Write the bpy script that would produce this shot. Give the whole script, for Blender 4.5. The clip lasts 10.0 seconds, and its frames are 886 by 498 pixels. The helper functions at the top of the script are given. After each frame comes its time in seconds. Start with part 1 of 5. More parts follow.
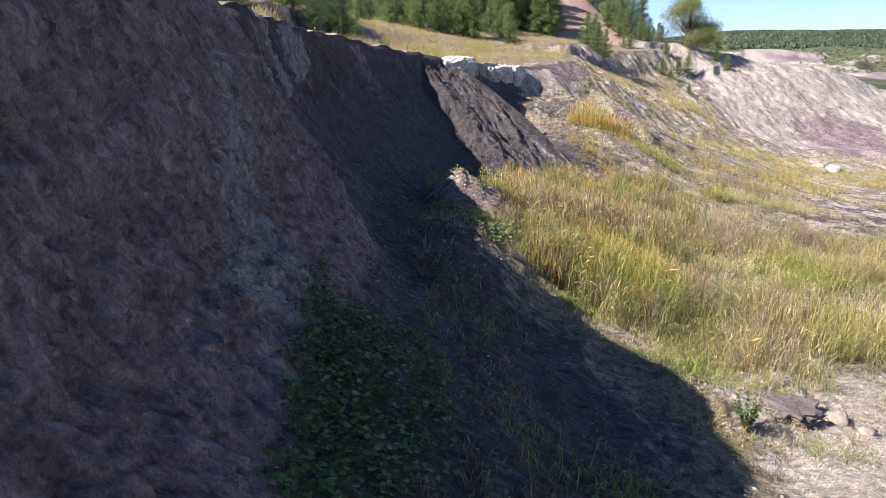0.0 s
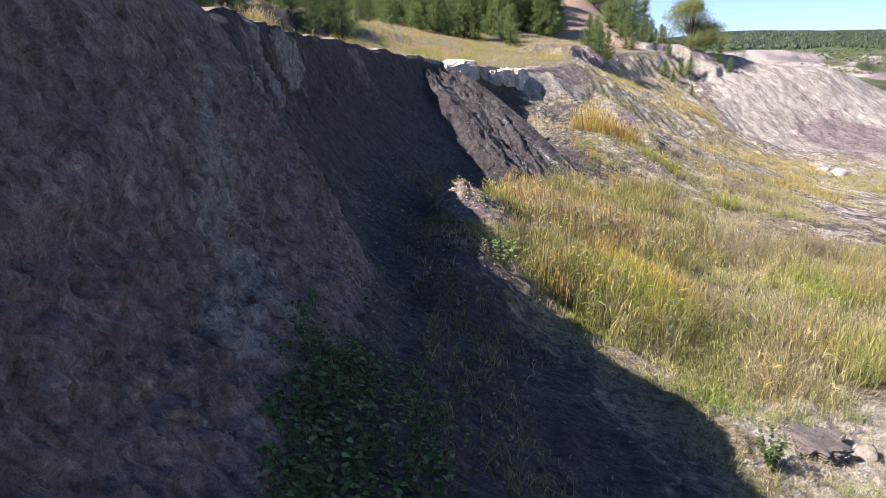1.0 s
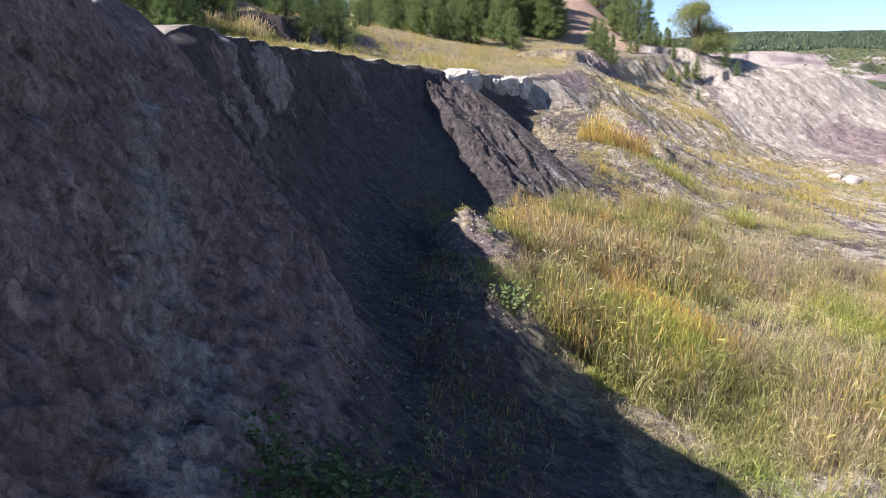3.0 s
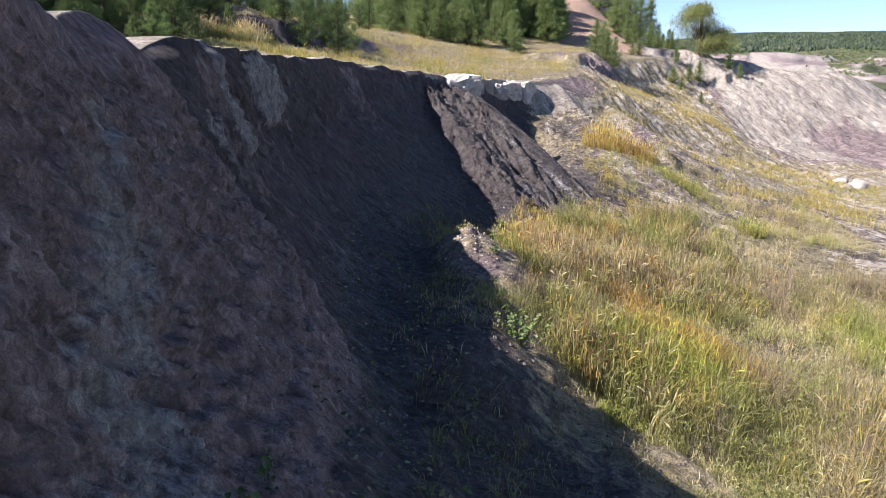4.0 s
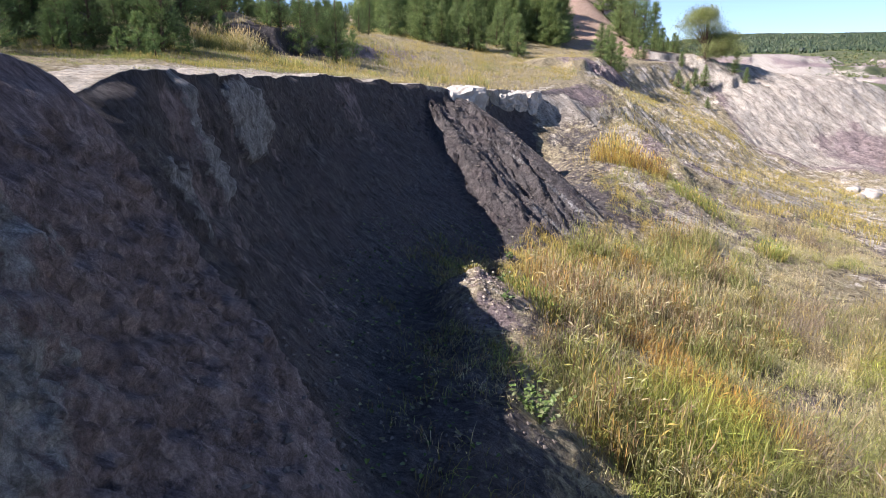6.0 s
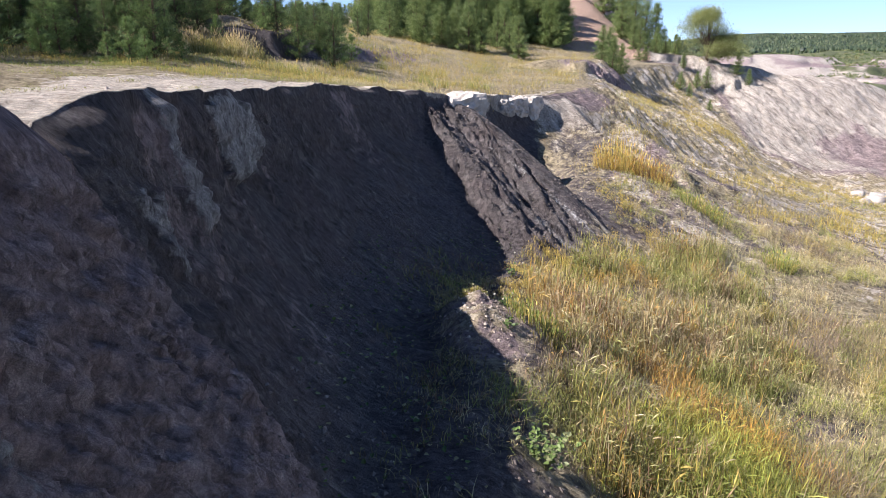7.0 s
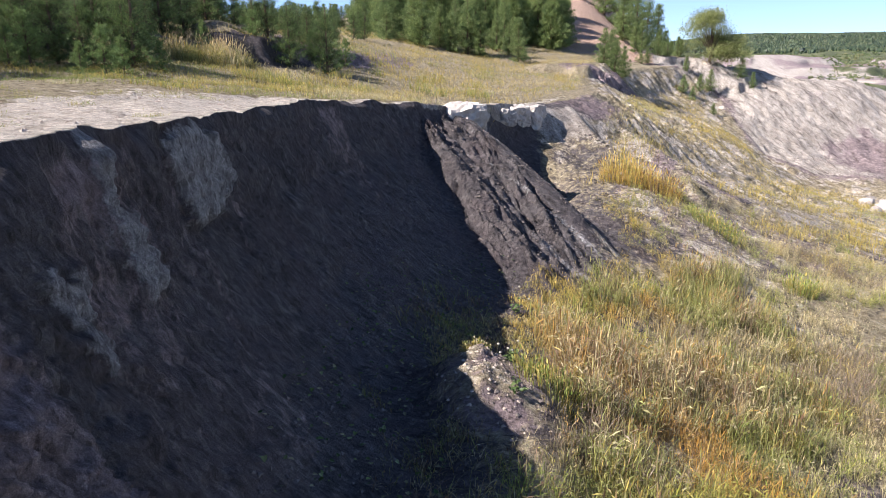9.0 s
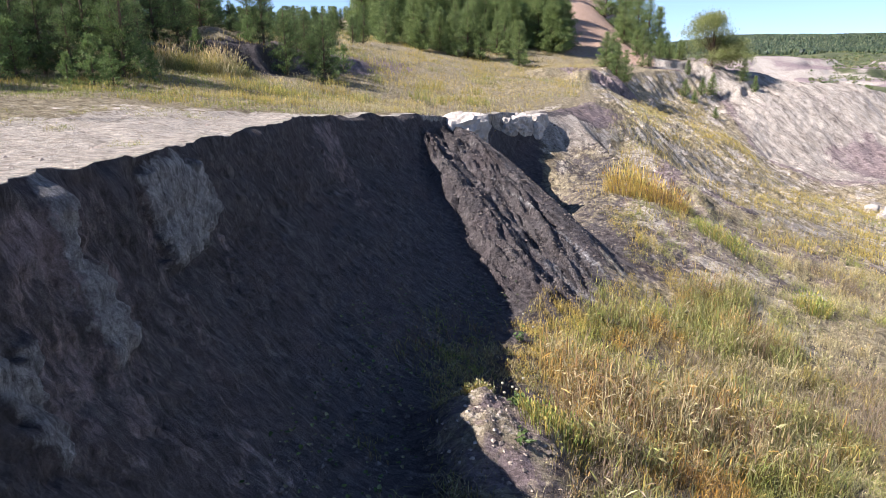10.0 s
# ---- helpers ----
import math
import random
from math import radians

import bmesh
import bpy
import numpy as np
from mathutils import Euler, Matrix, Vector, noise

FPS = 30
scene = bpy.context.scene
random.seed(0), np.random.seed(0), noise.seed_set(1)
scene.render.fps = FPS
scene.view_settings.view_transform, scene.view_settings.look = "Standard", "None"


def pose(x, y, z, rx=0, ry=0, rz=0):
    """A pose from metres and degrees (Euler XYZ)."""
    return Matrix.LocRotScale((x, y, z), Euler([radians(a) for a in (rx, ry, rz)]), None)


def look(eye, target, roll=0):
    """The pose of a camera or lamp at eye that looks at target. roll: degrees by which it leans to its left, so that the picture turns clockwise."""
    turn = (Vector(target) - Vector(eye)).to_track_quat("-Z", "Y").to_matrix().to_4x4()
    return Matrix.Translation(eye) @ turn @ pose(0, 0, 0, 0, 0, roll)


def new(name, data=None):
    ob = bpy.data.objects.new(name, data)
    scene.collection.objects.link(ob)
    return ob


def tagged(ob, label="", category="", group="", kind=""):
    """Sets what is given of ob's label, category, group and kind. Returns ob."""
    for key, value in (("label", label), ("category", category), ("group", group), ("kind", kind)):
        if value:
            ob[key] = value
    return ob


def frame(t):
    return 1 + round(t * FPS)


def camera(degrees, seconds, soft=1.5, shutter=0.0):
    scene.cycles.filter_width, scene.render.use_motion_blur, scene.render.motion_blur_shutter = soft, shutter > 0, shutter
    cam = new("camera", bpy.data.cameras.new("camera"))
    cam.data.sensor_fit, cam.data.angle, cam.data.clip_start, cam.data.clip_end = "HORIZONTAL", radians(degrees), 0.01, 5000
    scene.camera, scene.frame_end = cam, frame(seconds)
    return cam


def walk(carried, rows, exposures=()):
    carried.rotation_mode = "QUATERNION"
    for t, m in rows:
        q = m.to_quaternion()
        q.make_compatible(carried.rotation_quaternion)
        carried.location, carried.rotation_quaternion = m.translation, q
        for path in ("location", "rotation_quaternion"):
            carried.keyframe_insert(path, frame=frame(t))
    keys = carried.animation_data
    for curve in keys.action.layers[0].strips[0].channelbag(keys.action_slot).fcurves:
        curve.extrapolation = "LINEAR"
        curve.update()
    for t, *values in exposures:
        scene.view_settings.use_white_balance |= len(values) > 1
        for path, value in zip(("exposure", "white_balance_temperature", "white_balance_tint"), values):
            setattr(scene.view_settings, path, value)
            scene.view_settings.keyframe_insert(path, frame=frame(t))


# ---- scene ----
PATH = [
    (0, pose(0.000, 0.000, 0.000, 72.63, -0.20, -0.12)),
    (0.5, pose(0.007, 0.474, 0.077, 72.68, -0.12, -0.09)),
    (1, pose(-0.012, 0.971, 0.154, 72.66, -0.20, -0.08)),
    (1.5, pose(-0.017, 1.488, 0.221, 72.70, -0.19, -0.06)),
    (2, pose(-0.013, 1.997, 0.326, 72.71, -0.18, -0.03)),
    (2.5, pose(-0.019, 2.502, 0.421, 72.76, -0.07, -0.03)),
    (4, pose(-0.052, 3.993, 0.714, 72.89, 0.03, 0.06)),
    (4.5, pose(-0.088, 4.521, 0.813, 72.92, 0.01, 0.01)),
    (5, pose(-0.102, 5.004, 0.927, 72.93, 0.01, 0.07)),
    (5.5, pose(-0.120, 5.489, 1.052, 72.95, 0.02, 0.13)),
    (6, pose(-0.148, 5.962, 1.180, 72.97, 0.04, 0.13)),
    (7.5, pose(-0.118, 7.349, 1.489, 72.95, 0.04, 0.15)),
    (8, pose(-0.123, 7.856, 1.465, 72.97, 0.09, 0.08)),
    (8.5, pose(-0.101, 8.373, 1.629, 72.93, 0.04, 0.08)),
    (9, pose(-0.093, 8.928, 1.817, 72.94, 0.05, 0.03)),
    (9.5, pose(-0.088, 9.444, 2.005, 72.95, 0.03, 0.00)),
    (10, pose(-0.113, 9.958, 2.202, 72.97, -0.00, 0.00)),
]
cam = camera(68.0, 10.0, soft=0.75)
walk(cam, PATH, exposures=[(0, 1.37, 6070, 19), (10, 1.37, 6070, 19)])

# ---- world and sun ----
SUN_AZ, SUN_EL = 13.0, 41.4        # the way the light goes, degrees from +x to +y, and its height
world = bpy.data.worlds.new("sky")
scene.world = world
world.use_nodes = True
wn = world.node_tree.nodes
sky = wn.new("ShaderNodeTexSky")
sky.sky_type, sky.sun_disc = "NISHITA", False
sky.sun_elevation, sky.sun_rotation = radians(SUN_EL), radians(270.0 - SUN_AZ)
sky.air_density, sky.dust_density, sky.ozone_density = 0.8, 0.0, 3.0
wn["Background"].inputs[1].default_value = 0.076
world.node_tree.links.new(sky.outputs[0], wn["Background"].inputs[0])
# the haze-free air of a dry day: the horizon takes the colour of the sky a little above it
way, lift = wn.new("ShaderNodeTexCoord"), wn.new("ShaderNodeVectorMath")
lift.operation, lift.inputs[1].default_value = "ADD", (0.0, 0.0, 0.06)
world.node_tree.links.new(way.outputs["Generated"], lift.inputs[0])
world.node_tree.links.new(lift.outputs[0], sky.inputs["Vector"])
sun = new("sun", bpy.data.lights.new("sun", "SUN"))
sun.data.energy, sun.data.angle, sun.data.color = 5.0, radians(0.53), (1.0, 0.94, 0.82)
ca, sa, ce, se = math.cos(radians(SUN_AZ)), math.sin(radians(SUN_AZ)), math.cos(radians(SUN_EL)), math.sin(radians(SUN_EL))
sun.matrix_world = look((-60 * ca * ce, -60 * sa * ce, 60 * se), (0, 0, 0))


# ---- numeric helpers ----
def lattice(ix, iy, iz, seed):
    h = (ix.astype(np.int64) * 374761393 + iy.astype(np.int64) * 668265263 + iz.astype(np.int64) * 2147483647 + seed * 1274126177) & 0x7FFFFFFF
    h = ((h ^ (h >> 13)) * 1274126177) & 0x7FFFFFFF
    h = ((h ^ (h >> 16)) * 668265263) & 0x7FFFFFFF
    return ((h >> 8) & 0xFFFF) / 32767.5 - 1.0


def vnoise(x, y, z, seed=0):
    """Smooth noise in -1..1 at arrays of places."""
    x, y, z = np.broadcast_arrays(np.asarray(x, float), np.asarray(y, float), np.asarray(z, float))
    fx, fy, fz = np.floor(x), np.floor(y), np.floor(z)
    tx, ty, tz = x - fx, y - fy, z - fz
    tx, ty, tz = (t * t * t * (t * (t * 6 - 15) + 10) for t in (tx, ty, tz))
    out = 0.0
    for a in (0, 1):
        for b in (0, 1):
            for c in (0, 1):
                w = (tx if a else 1 - tx) * (ty if b else 1 - ty) * (tz if c else 1 - tz)
                out = out + w * lattice(fx + a, fy + b, fz + c, seed)
    return out


def fbm(x, y, z, octaves=4, seed=0):
    out, amp = 0.0, 0.5
    for n in range(octaves):
        out = out + amp * vnoise(x * 2 ** n, y * 2 ** n, z * 2 ** n, seed + 17 * n)
        amp *= 0.5
    return out


def smooth(a, b, x):
    t = np.clip((np.asarray(x, float) - a) / (b - a), 0, 1)
    return t * t * (3 - 2 * t)


def glide(ts, vs, t):
    """A monotone cubic through (ts, vs)."""
    ts, vs, t = np.array(ts, float), np.array(vs, float), np.asarray(t, float)
    h, d = np.diff(ts), np.diff(vs) / np.diff(ts)
    m = np.zeros_like(vs)
    m[0], m[-1] = d[0], d[-1]
    for i in range(1, len(ts) - 1):
        if d[i - 1] * d[i] > 0:
            w1, w2 = 2 * h[i] + h[i - 1], h[i] + 2 * h[i - 1]
            m[i] = (w1 + w2) / (w1 / d[i - 1] + w2 / d[i])
    i = np.clip(np.searchsorted(ts, t) - 1, 0, len(ts) - 2)
    s = np.clip((t - ts[i]) / h[i], 0, 1)
    return ((1 + 2 * s) * (1 - s) ** 2 * vs[i] + s * (1 - s) ** 2 * h[i] * m[i]
            + s * s * (3 - 2 * s) * vs[i + 1] + s * s * (s - 1) * h[i] * m[i + 1])


def line(rows, y):
    """A feature line of rows (y, x, z), as x and z at each y."""
    ys = [r[0] for r in rows]
    return glide(ys, [r[1] for r in rows], y), glide(ys, [r[2] for r in rows], y)


# ---- the lie of the land: lines that run along y ----
BACK = [(-12, -80, 5), (30, -80, 5), (60, -80, 8), (100, -80, 14), (140, -90, 20), (300, -160, 26), (700, -350, 26), (1500, -700, 60), (3000, -1400, 60)]
BANK = [(-12, -17, 1.9), (20, -17, 0.9), (30, -16, 0.9), (42, -15, 1.3), (58, -14, 2.2), (80, -12, 2.8), (100, -10, 3.0), (120, -8, 4.2), (140, -8, 9), (170, -8, 18), (300, -20, 20), (700, -30, 20), (1500, -60, 60), (3000, -120, 60)]
MEADOW = [(-12, -8, 1.9), (10, -8, 1.1), (17, -8.5, 0.72), (30, -8, 0.5), (42, -5.0, -0.35), (52, -1, -0.9), (62, 2, -1.0), (75, 5, -0.7), (92, 9, -0.4), (105, 14, 0.8), (120, 20, 3.6), (140, 24, 10), (165, 34, 13), (300, 60, 8), (700, 120, 6), (1500, 260, 50), (3000, 520, 50)]
RIM = [(-12, -4.6, 1.7), (5, -4.45, 1.68), (7.5, -4.43, 1.66), (8.4, -4.42, 1.68), (9.4, -4.42, 1.86), (10.1, -4.44, 1.92), (10.6, -4.5, 1.74), (11.1, -4.58, 1.4), (11.6, -4.62, 1.14), (12.1, -4.6, 1.08), (12.7, -4.5, 1.24), (13.3, -4.3, 1.02), (13.55, -4.25, 0.86), (13.8, -4.6, 0.52), (14.1, -4.75, 0.5), (14.4, -4.78, 0.68), (15.0, -4.72, 0.8), (15.6, -4.64, 0.9), (16.6, -4.66, 0.92), (17.4, -4.72, 0.84), (18.2, -4.76, 0.76), (21, -4.86, 0.58), (29.4, -4.24, 0.25), (34, -3.0, -0.1), (38, -1.4, -0.5), (41.5, 0.5, -1.0), (45.5, 1.9, -1.2), (49, 4.4, -1.5), (50.5, 5.5, -1.6), (53, 7.0, -1.5), (56, 9.0, -1.35), (62, 11.4, -1.3), (70, 12.6, -1.3), (85, 16, -1.0), (105, 28, -1.0), (117, 38, -0.7), (140, 38, 2), (160, 52, -6), (300, 100, -20), (700, 200, -8), (1500, 420, 8), (3000, 840, 22)]
CLIFF = [(-12, -3.6, -0.6), (6, -3.46, -0.65), (8, -3.4, -0.5), (10.3, -3.22, -0.85), (13.4, -3.33, -0.85), (14.3, -3.85, -0.5), (15, -4.08, -0.3), (17.4, -4.4, -0.4), (21, -4.62, -0.4), (29, -3.9, -0.45), (34, -2.6, -0.8), (38, -0.9, -1.2), (42, 1.0, -1.7), (45.5, 2.3, -1.9), (49, 5.1, -2.0), (50.5, 7.0, -2.2), (53, 9.1, -2.2), (56, 11.3, -2.0), (62, 13.6, -2.1), (70, 15, -2.1), (85, 18.2, -2.3), (105, 30.5, -2.6), (117, 40, -0.9), (140, 42, -2), (160, 56, -9), (300, 106, -20), (700, 210, -8), (1500, 440, 8), (3000, 880, 22)]
FOOT = [(-12, -2.6, -2.7), (6, -2.45, -2.7), (8, -2.58, -2.6), (10.3, -2.5, -2.4), (13.4, -2.6, -2.1), (14.4, -3.3, -1.7), (15.4, -3.72, -1.5), (17.4, -3.95, -1.45), (21, -4.2, -1.45), (29, -3.0, -1.9), (34, -1.4, -2.2), (38, 0.2, -2.4), (42, 1.8, -2.8), (45.5, 3.0, -2.9), (49, 5.9, -2.8), (50.5, 8.6, -3.2), (53, 11.0, -3.1), (56, 13.3, -2.9), (62, 15.6, -3.1), (70, 17.8, -3.3), (85, 20.8, -3.8), (105, 33, -4.6), (117, 42, -1.1), (140, 46, -5), (160, 61, -11), (300, 115, -20), (700, 225, -8), (1500, 470, 8), (3000, 940, 22)]
TALUS = [(-12, -0.6, -4.4), (6, -0.6, -4.4), (8.5, -0.47, -4.5), (10.5, -0.4, -4.5), (13, -0.5, -4.75), (13.2, -0.6, -4.75), (14.6, -1.0, -4.45), (17.5, -1.3, -4.35), (21, -1.1, -4.5), (25, 0.2, -5.0), (29, 1.6, -5.3), (34, 2.8, -5.0), (38, 3.8, -4.8), (42, 5.2, -4.7), (46, 7.0, -4.5), (50, 10.6, -4.4), (53, 13.4, -4.6), (56, 15.6, -4.4), (62, 17.8, -4.6), (75, 23.5, -5.4), (95, 31, -6.5), (105, 38.5, -6.6), (113, 43.5, -3.0), (117, 45.5, -1.4), (122, 48, -3), (135, 54, -7), (160, 68, -13), (300, 130, -22), (700, 260, -8), (1500, 520, 8), (3000, 1040, 22)]
SLOPE = [(-12, 4, -6.5), (6, 4, -6.5), (11, 5.0, -6.85), (14.5, 4.6, -6.7), (18, 3.8, -6.0), (21, 4.0, -5.95), (26, 5.5, -6.3), (31, 7.5, -6.7), (36, 8.6, -5.95), (44, 9.8, -5.1), (50, 14, -5.4), (56, 18, -6.4), (62, 22, -7.2), (75, 29, -8.2), (95, 37, -8.6), (101, 41, -8.8), (106, 43.5, -7.0), (113, 47.5, -3.0), (117, 49.5, -1.9), (122, 52, -4), (135, 58, -9), (160, 74, -14), (300, 150, -22), (700, 300, -8), (1500, 600, 8), (3000, 1200, 22)]
FLOOR = [(-12, 9, -7.5), (6, 9, -7.5), (12, 8.6, -7.5), (20, 10, -7.8), (28, 13, -8.1), (35, 15.5, -8.1), (44, 17.5, -7.8), (50, 19, -7.2), (60, 26, -9.4), (75, 34, -11), (90, 41, -12), (97, 44, -12.2), (103, 46, -9.6), (111, 51, -4.0), (116, 54, -3.0), (122, 58, -6), (140, 70, -14), (160, 84, -16), (300, 180, -24), (700, 360, -8), (1500, 700, 9), (3000, 1400, 23)]
PIT = [(-12, 30, -9.5), (25, 28, -9.5), (45, 30, -10.3), (67, 37, -12), (76, 45.6, -14.2), (92, 50, -14.2), (98, 53, -13.4), (104, 57, -9.4), (111, 60.5, -4.2), (115, 63, -3.3), (122, 70, -8), (140, 84, -16), (160, 100, -18), (300, 210, -25), (700, 430, -7), (1500, 820, 10), (3000, 1640, 24)]
FAR = [(-12, 70, -13), (45, 70, -14), (75, 74, -15.5), (90, 72, -14.5), (100, 72, -12), (110, 73, -8.2), (114, 76, -7.5), (122, 86, -10), (140, 104, -18), (160, 125, -19), (300, 250, -25), (700, 520, -6), (1500, 1000, 12), (3000, 2000, 26)]
OUT = [(-12, 260, -18), (100, 260, -18), (160, 280, -20), (300, 420, -24), (700, 800, -5), (1500, 1500, 30), (3000, 3000, 30)]
LINES = [BACK, BANK, MEADOW, RIM, CLIFF, FOOT, TALUS, SLOPE, FLOOR, PIT, FAR, OUT]
CUTS = [20, 34, 46, 42, 40, 60, 54, 46, 38, 38, 14]


def stations():
    ys, y = [], -80.0
    while y < 3000:
        ys.append(y)
        y += 4.0 if y < -12 else 0.5 if y < 2 else 0.05 if y < 14 else 0.065 if y < 24 else 0.1 if y < 42 else 0.16 if y < 56 else 0.33 if y < 120 else min(0.05 * (y - 100), 4.0) if y < 440 else 0.05 * (y - 100)
    return np.array(ys)


def land():
    """Places of the sheet as arrays (stations, columns, 3), and each column's part along the profile."""
    ys = stations()
    nodes = [line(rows, ys) for rows in LINES]
    xs, zs, part = [], [], []
    for n, cuts in enumerate(CUTS):
        (x0, z0), (x1, z1) = nodes[n], nodes[n + 1]
        m0 = nodes[n - 1] if n else nodes[n]
        m1 = nodes[n + 2] if n + 2 < len(nodes) else nodes[n + 1]
        for k in range(cuts + (n == len(CUTS) - 1)):
            s = k / cuts
            if n == 2:
                s = 1 - (1 - s) ** 1.8
            x = x0 + (x1 - x0) * s
            # height: cubic through the four lines, with slopes held so that it never overshoots
            d = (z1 - z0) / (x1 - x0)
            da = (z0 - m0[1]) / np.maximum(x0 - m0[0], 1e-6) if n else d
            db = (m1[1] - z1) / np.maximum(m1[0] - x1, 1e-6) if n + 2 < len(nodes) else d
            ta = np.where(d * da > 0, 2 * d * da / np.where(d + da == 0, 1, d + da), 0)
            tb = np.where(d * db > 0, 2 * d * db / np.where(d + db == 0, 1, d + db), 0)
            if n == 2:
                tb = d * 0.6
            if n == 3:
                ta = d * 0.8
            h = x1 - x0
            z = (1 + 2 * s) * (1 - s) ** 2 * z0 + s * (1 - s) ** 2 * h * ta + s * s * (3 - 2 * s) * z1 + s * s * (s - 1) * h * tb
            xs.append(x), zs.append(z), part.append(n + s)
    x, z = np.array(xs).T, np.array(zs).T
    y = np.repeat(ys[:, None], x.shape[1], 1)
    return np.stack([x, y, z], -1), np.array(part)

places, part_v = land()


def to_line(x, y, pts):
    """Plan distance (left of the line positive) to a line of (x, y, z), and the height of its nearest place."""
    best = np.full(x.shape, 1e9)
    side, top = np.zeros(x.shape), np.zeros(x.shape)
    for (ax, ay, az), (bx, by, bz) in zip(pts, pts[1:]):
        ux, uy = bx - ax, by - ay
        s = np.clip(((x - ax) * ux + (y - ay) * uy) / (ux * ux + uy * uy), 0, 1)
        d = np.hypot(x - ax - s * ux, y - ay - s * uy)
        new_best = d < best
        sg = np.sign((y - ay) * ux - (x - ax) * uy)
        side, top, best = np.where(new_best, sg, side), np.where(new_best, az + s * (bz - az), top), np.where(new_best, d, best)
    return best, side, top


def soft_max(a, b, k):
    h = np.clip(0.5 + 0.5 * (a - b) / k, 0, 1)
    return b + (a - b) * h + k * h * (1 - h)


BANK_FOOT = [(-30, 40, 1.4), (-17.5, 42.5, 1.7), (-15.2, 45.0, 1.5), (-14.2, 46.4, 0.5), (-12.6, 46.2, 1.2), (-10.6, 48.5, 1.5), (-8.4, 55, 1.3), (-6.6, 61, 0.7), (-4, 70, 0.2)]
SPUR = [(-0.4, 42.8, -0.95), (0.9, 41.2, -1.15), (2.6, 38, -2.2), (4.3, 35, -3.8), (5.5, 32.6, -5.35), (6.6, 30.6, -6.6)]
RIB_NEAR = [(7.4, 54.0, -1.5), (8.2, 51.5, -1.95), (9.0, 49.5, -3.0), (10.0, 47.0, -4.1)]
RIB_FAR = [(10.4, 61.0, -2.4), (12.0, 54.0, -3.3), (12.8, 49.5, -3.9), (13.8, 47.0, -4.75), (13.9, 43.5, -6.2)]
SCARP = [(25, 113, 0.5), (30, 111.5, 1.0), (34, 112.5, 1.0), (38, 114.0, 1.0), (41, 111.5, 1.3), (44, 109.5, 1.2), (47.5, 113.5, 0.5), (52, 116, 0.1)]


def spur_plane(x, y):
    """The even fall of the spur's flank."""
    return -0.85 - 0.489 * (x + 1.6) + 0.2542 * (y - 37.6)


STREAK = [(10.6, -0.3), (9.6, -1.3), (8.7, -2.2), (8.0, -3.0)]


def pale_spots(x, y, z):
    """Where pale, harder clay shows in the dark face, 0..1."""
    edge = fbm(y * 2.3, z * 1.6, 0, 4, 61) * 0.7 + fbm(y * 8, z * 3, 0, 3, 62) * 0.5
    def blob(y0, z0, ry, rz, ragged=1.0):
        return smooth(1.12, 0.88, (np.abs((y - y0 - 0.1 * (z - z0)) / ry) ** 3 + np.abs((z - z0) / rz) ** 3) ** (1 / 3) + ragged * edge)
    a = np.maximum(blob(20.75, -0.3, 1.05, 0.85, 0.75), blob(20.1, 0.1, 0.5, 0.5))
    b1, _, _ = to_line(y, z, [(17.3, 0.7, 0), (17.15, -0.1, 0), (17.15, -1.2, 0)])
    b = smooth(1.15, 0.8, b1 / (0.17 + 0.3 * smooth(0.1, -0.8, z)) + 0.9 * edge) * smooth(-1.5, -1.25, z)
    c = blob(15.2, -0.95, 0.3, 0.6)
    d, _, _ = to_line(y, z, [(p, q, 0) for p, q in STREAK])
    streak = smooth(0.8, 0.15, d + edge * 0.8 + 0.6 * fbm(y * 6, z * 0.8, 0, 3, 66)) * (0.75 + 0.8 * fbm(y * 2.2, z * 1.6, 0, 4, 68))
    e = blob(6.3, -0.9, 0.5, 0.9) * 0.4
    return a, b, c, np.clip(streak, 0, 1), e


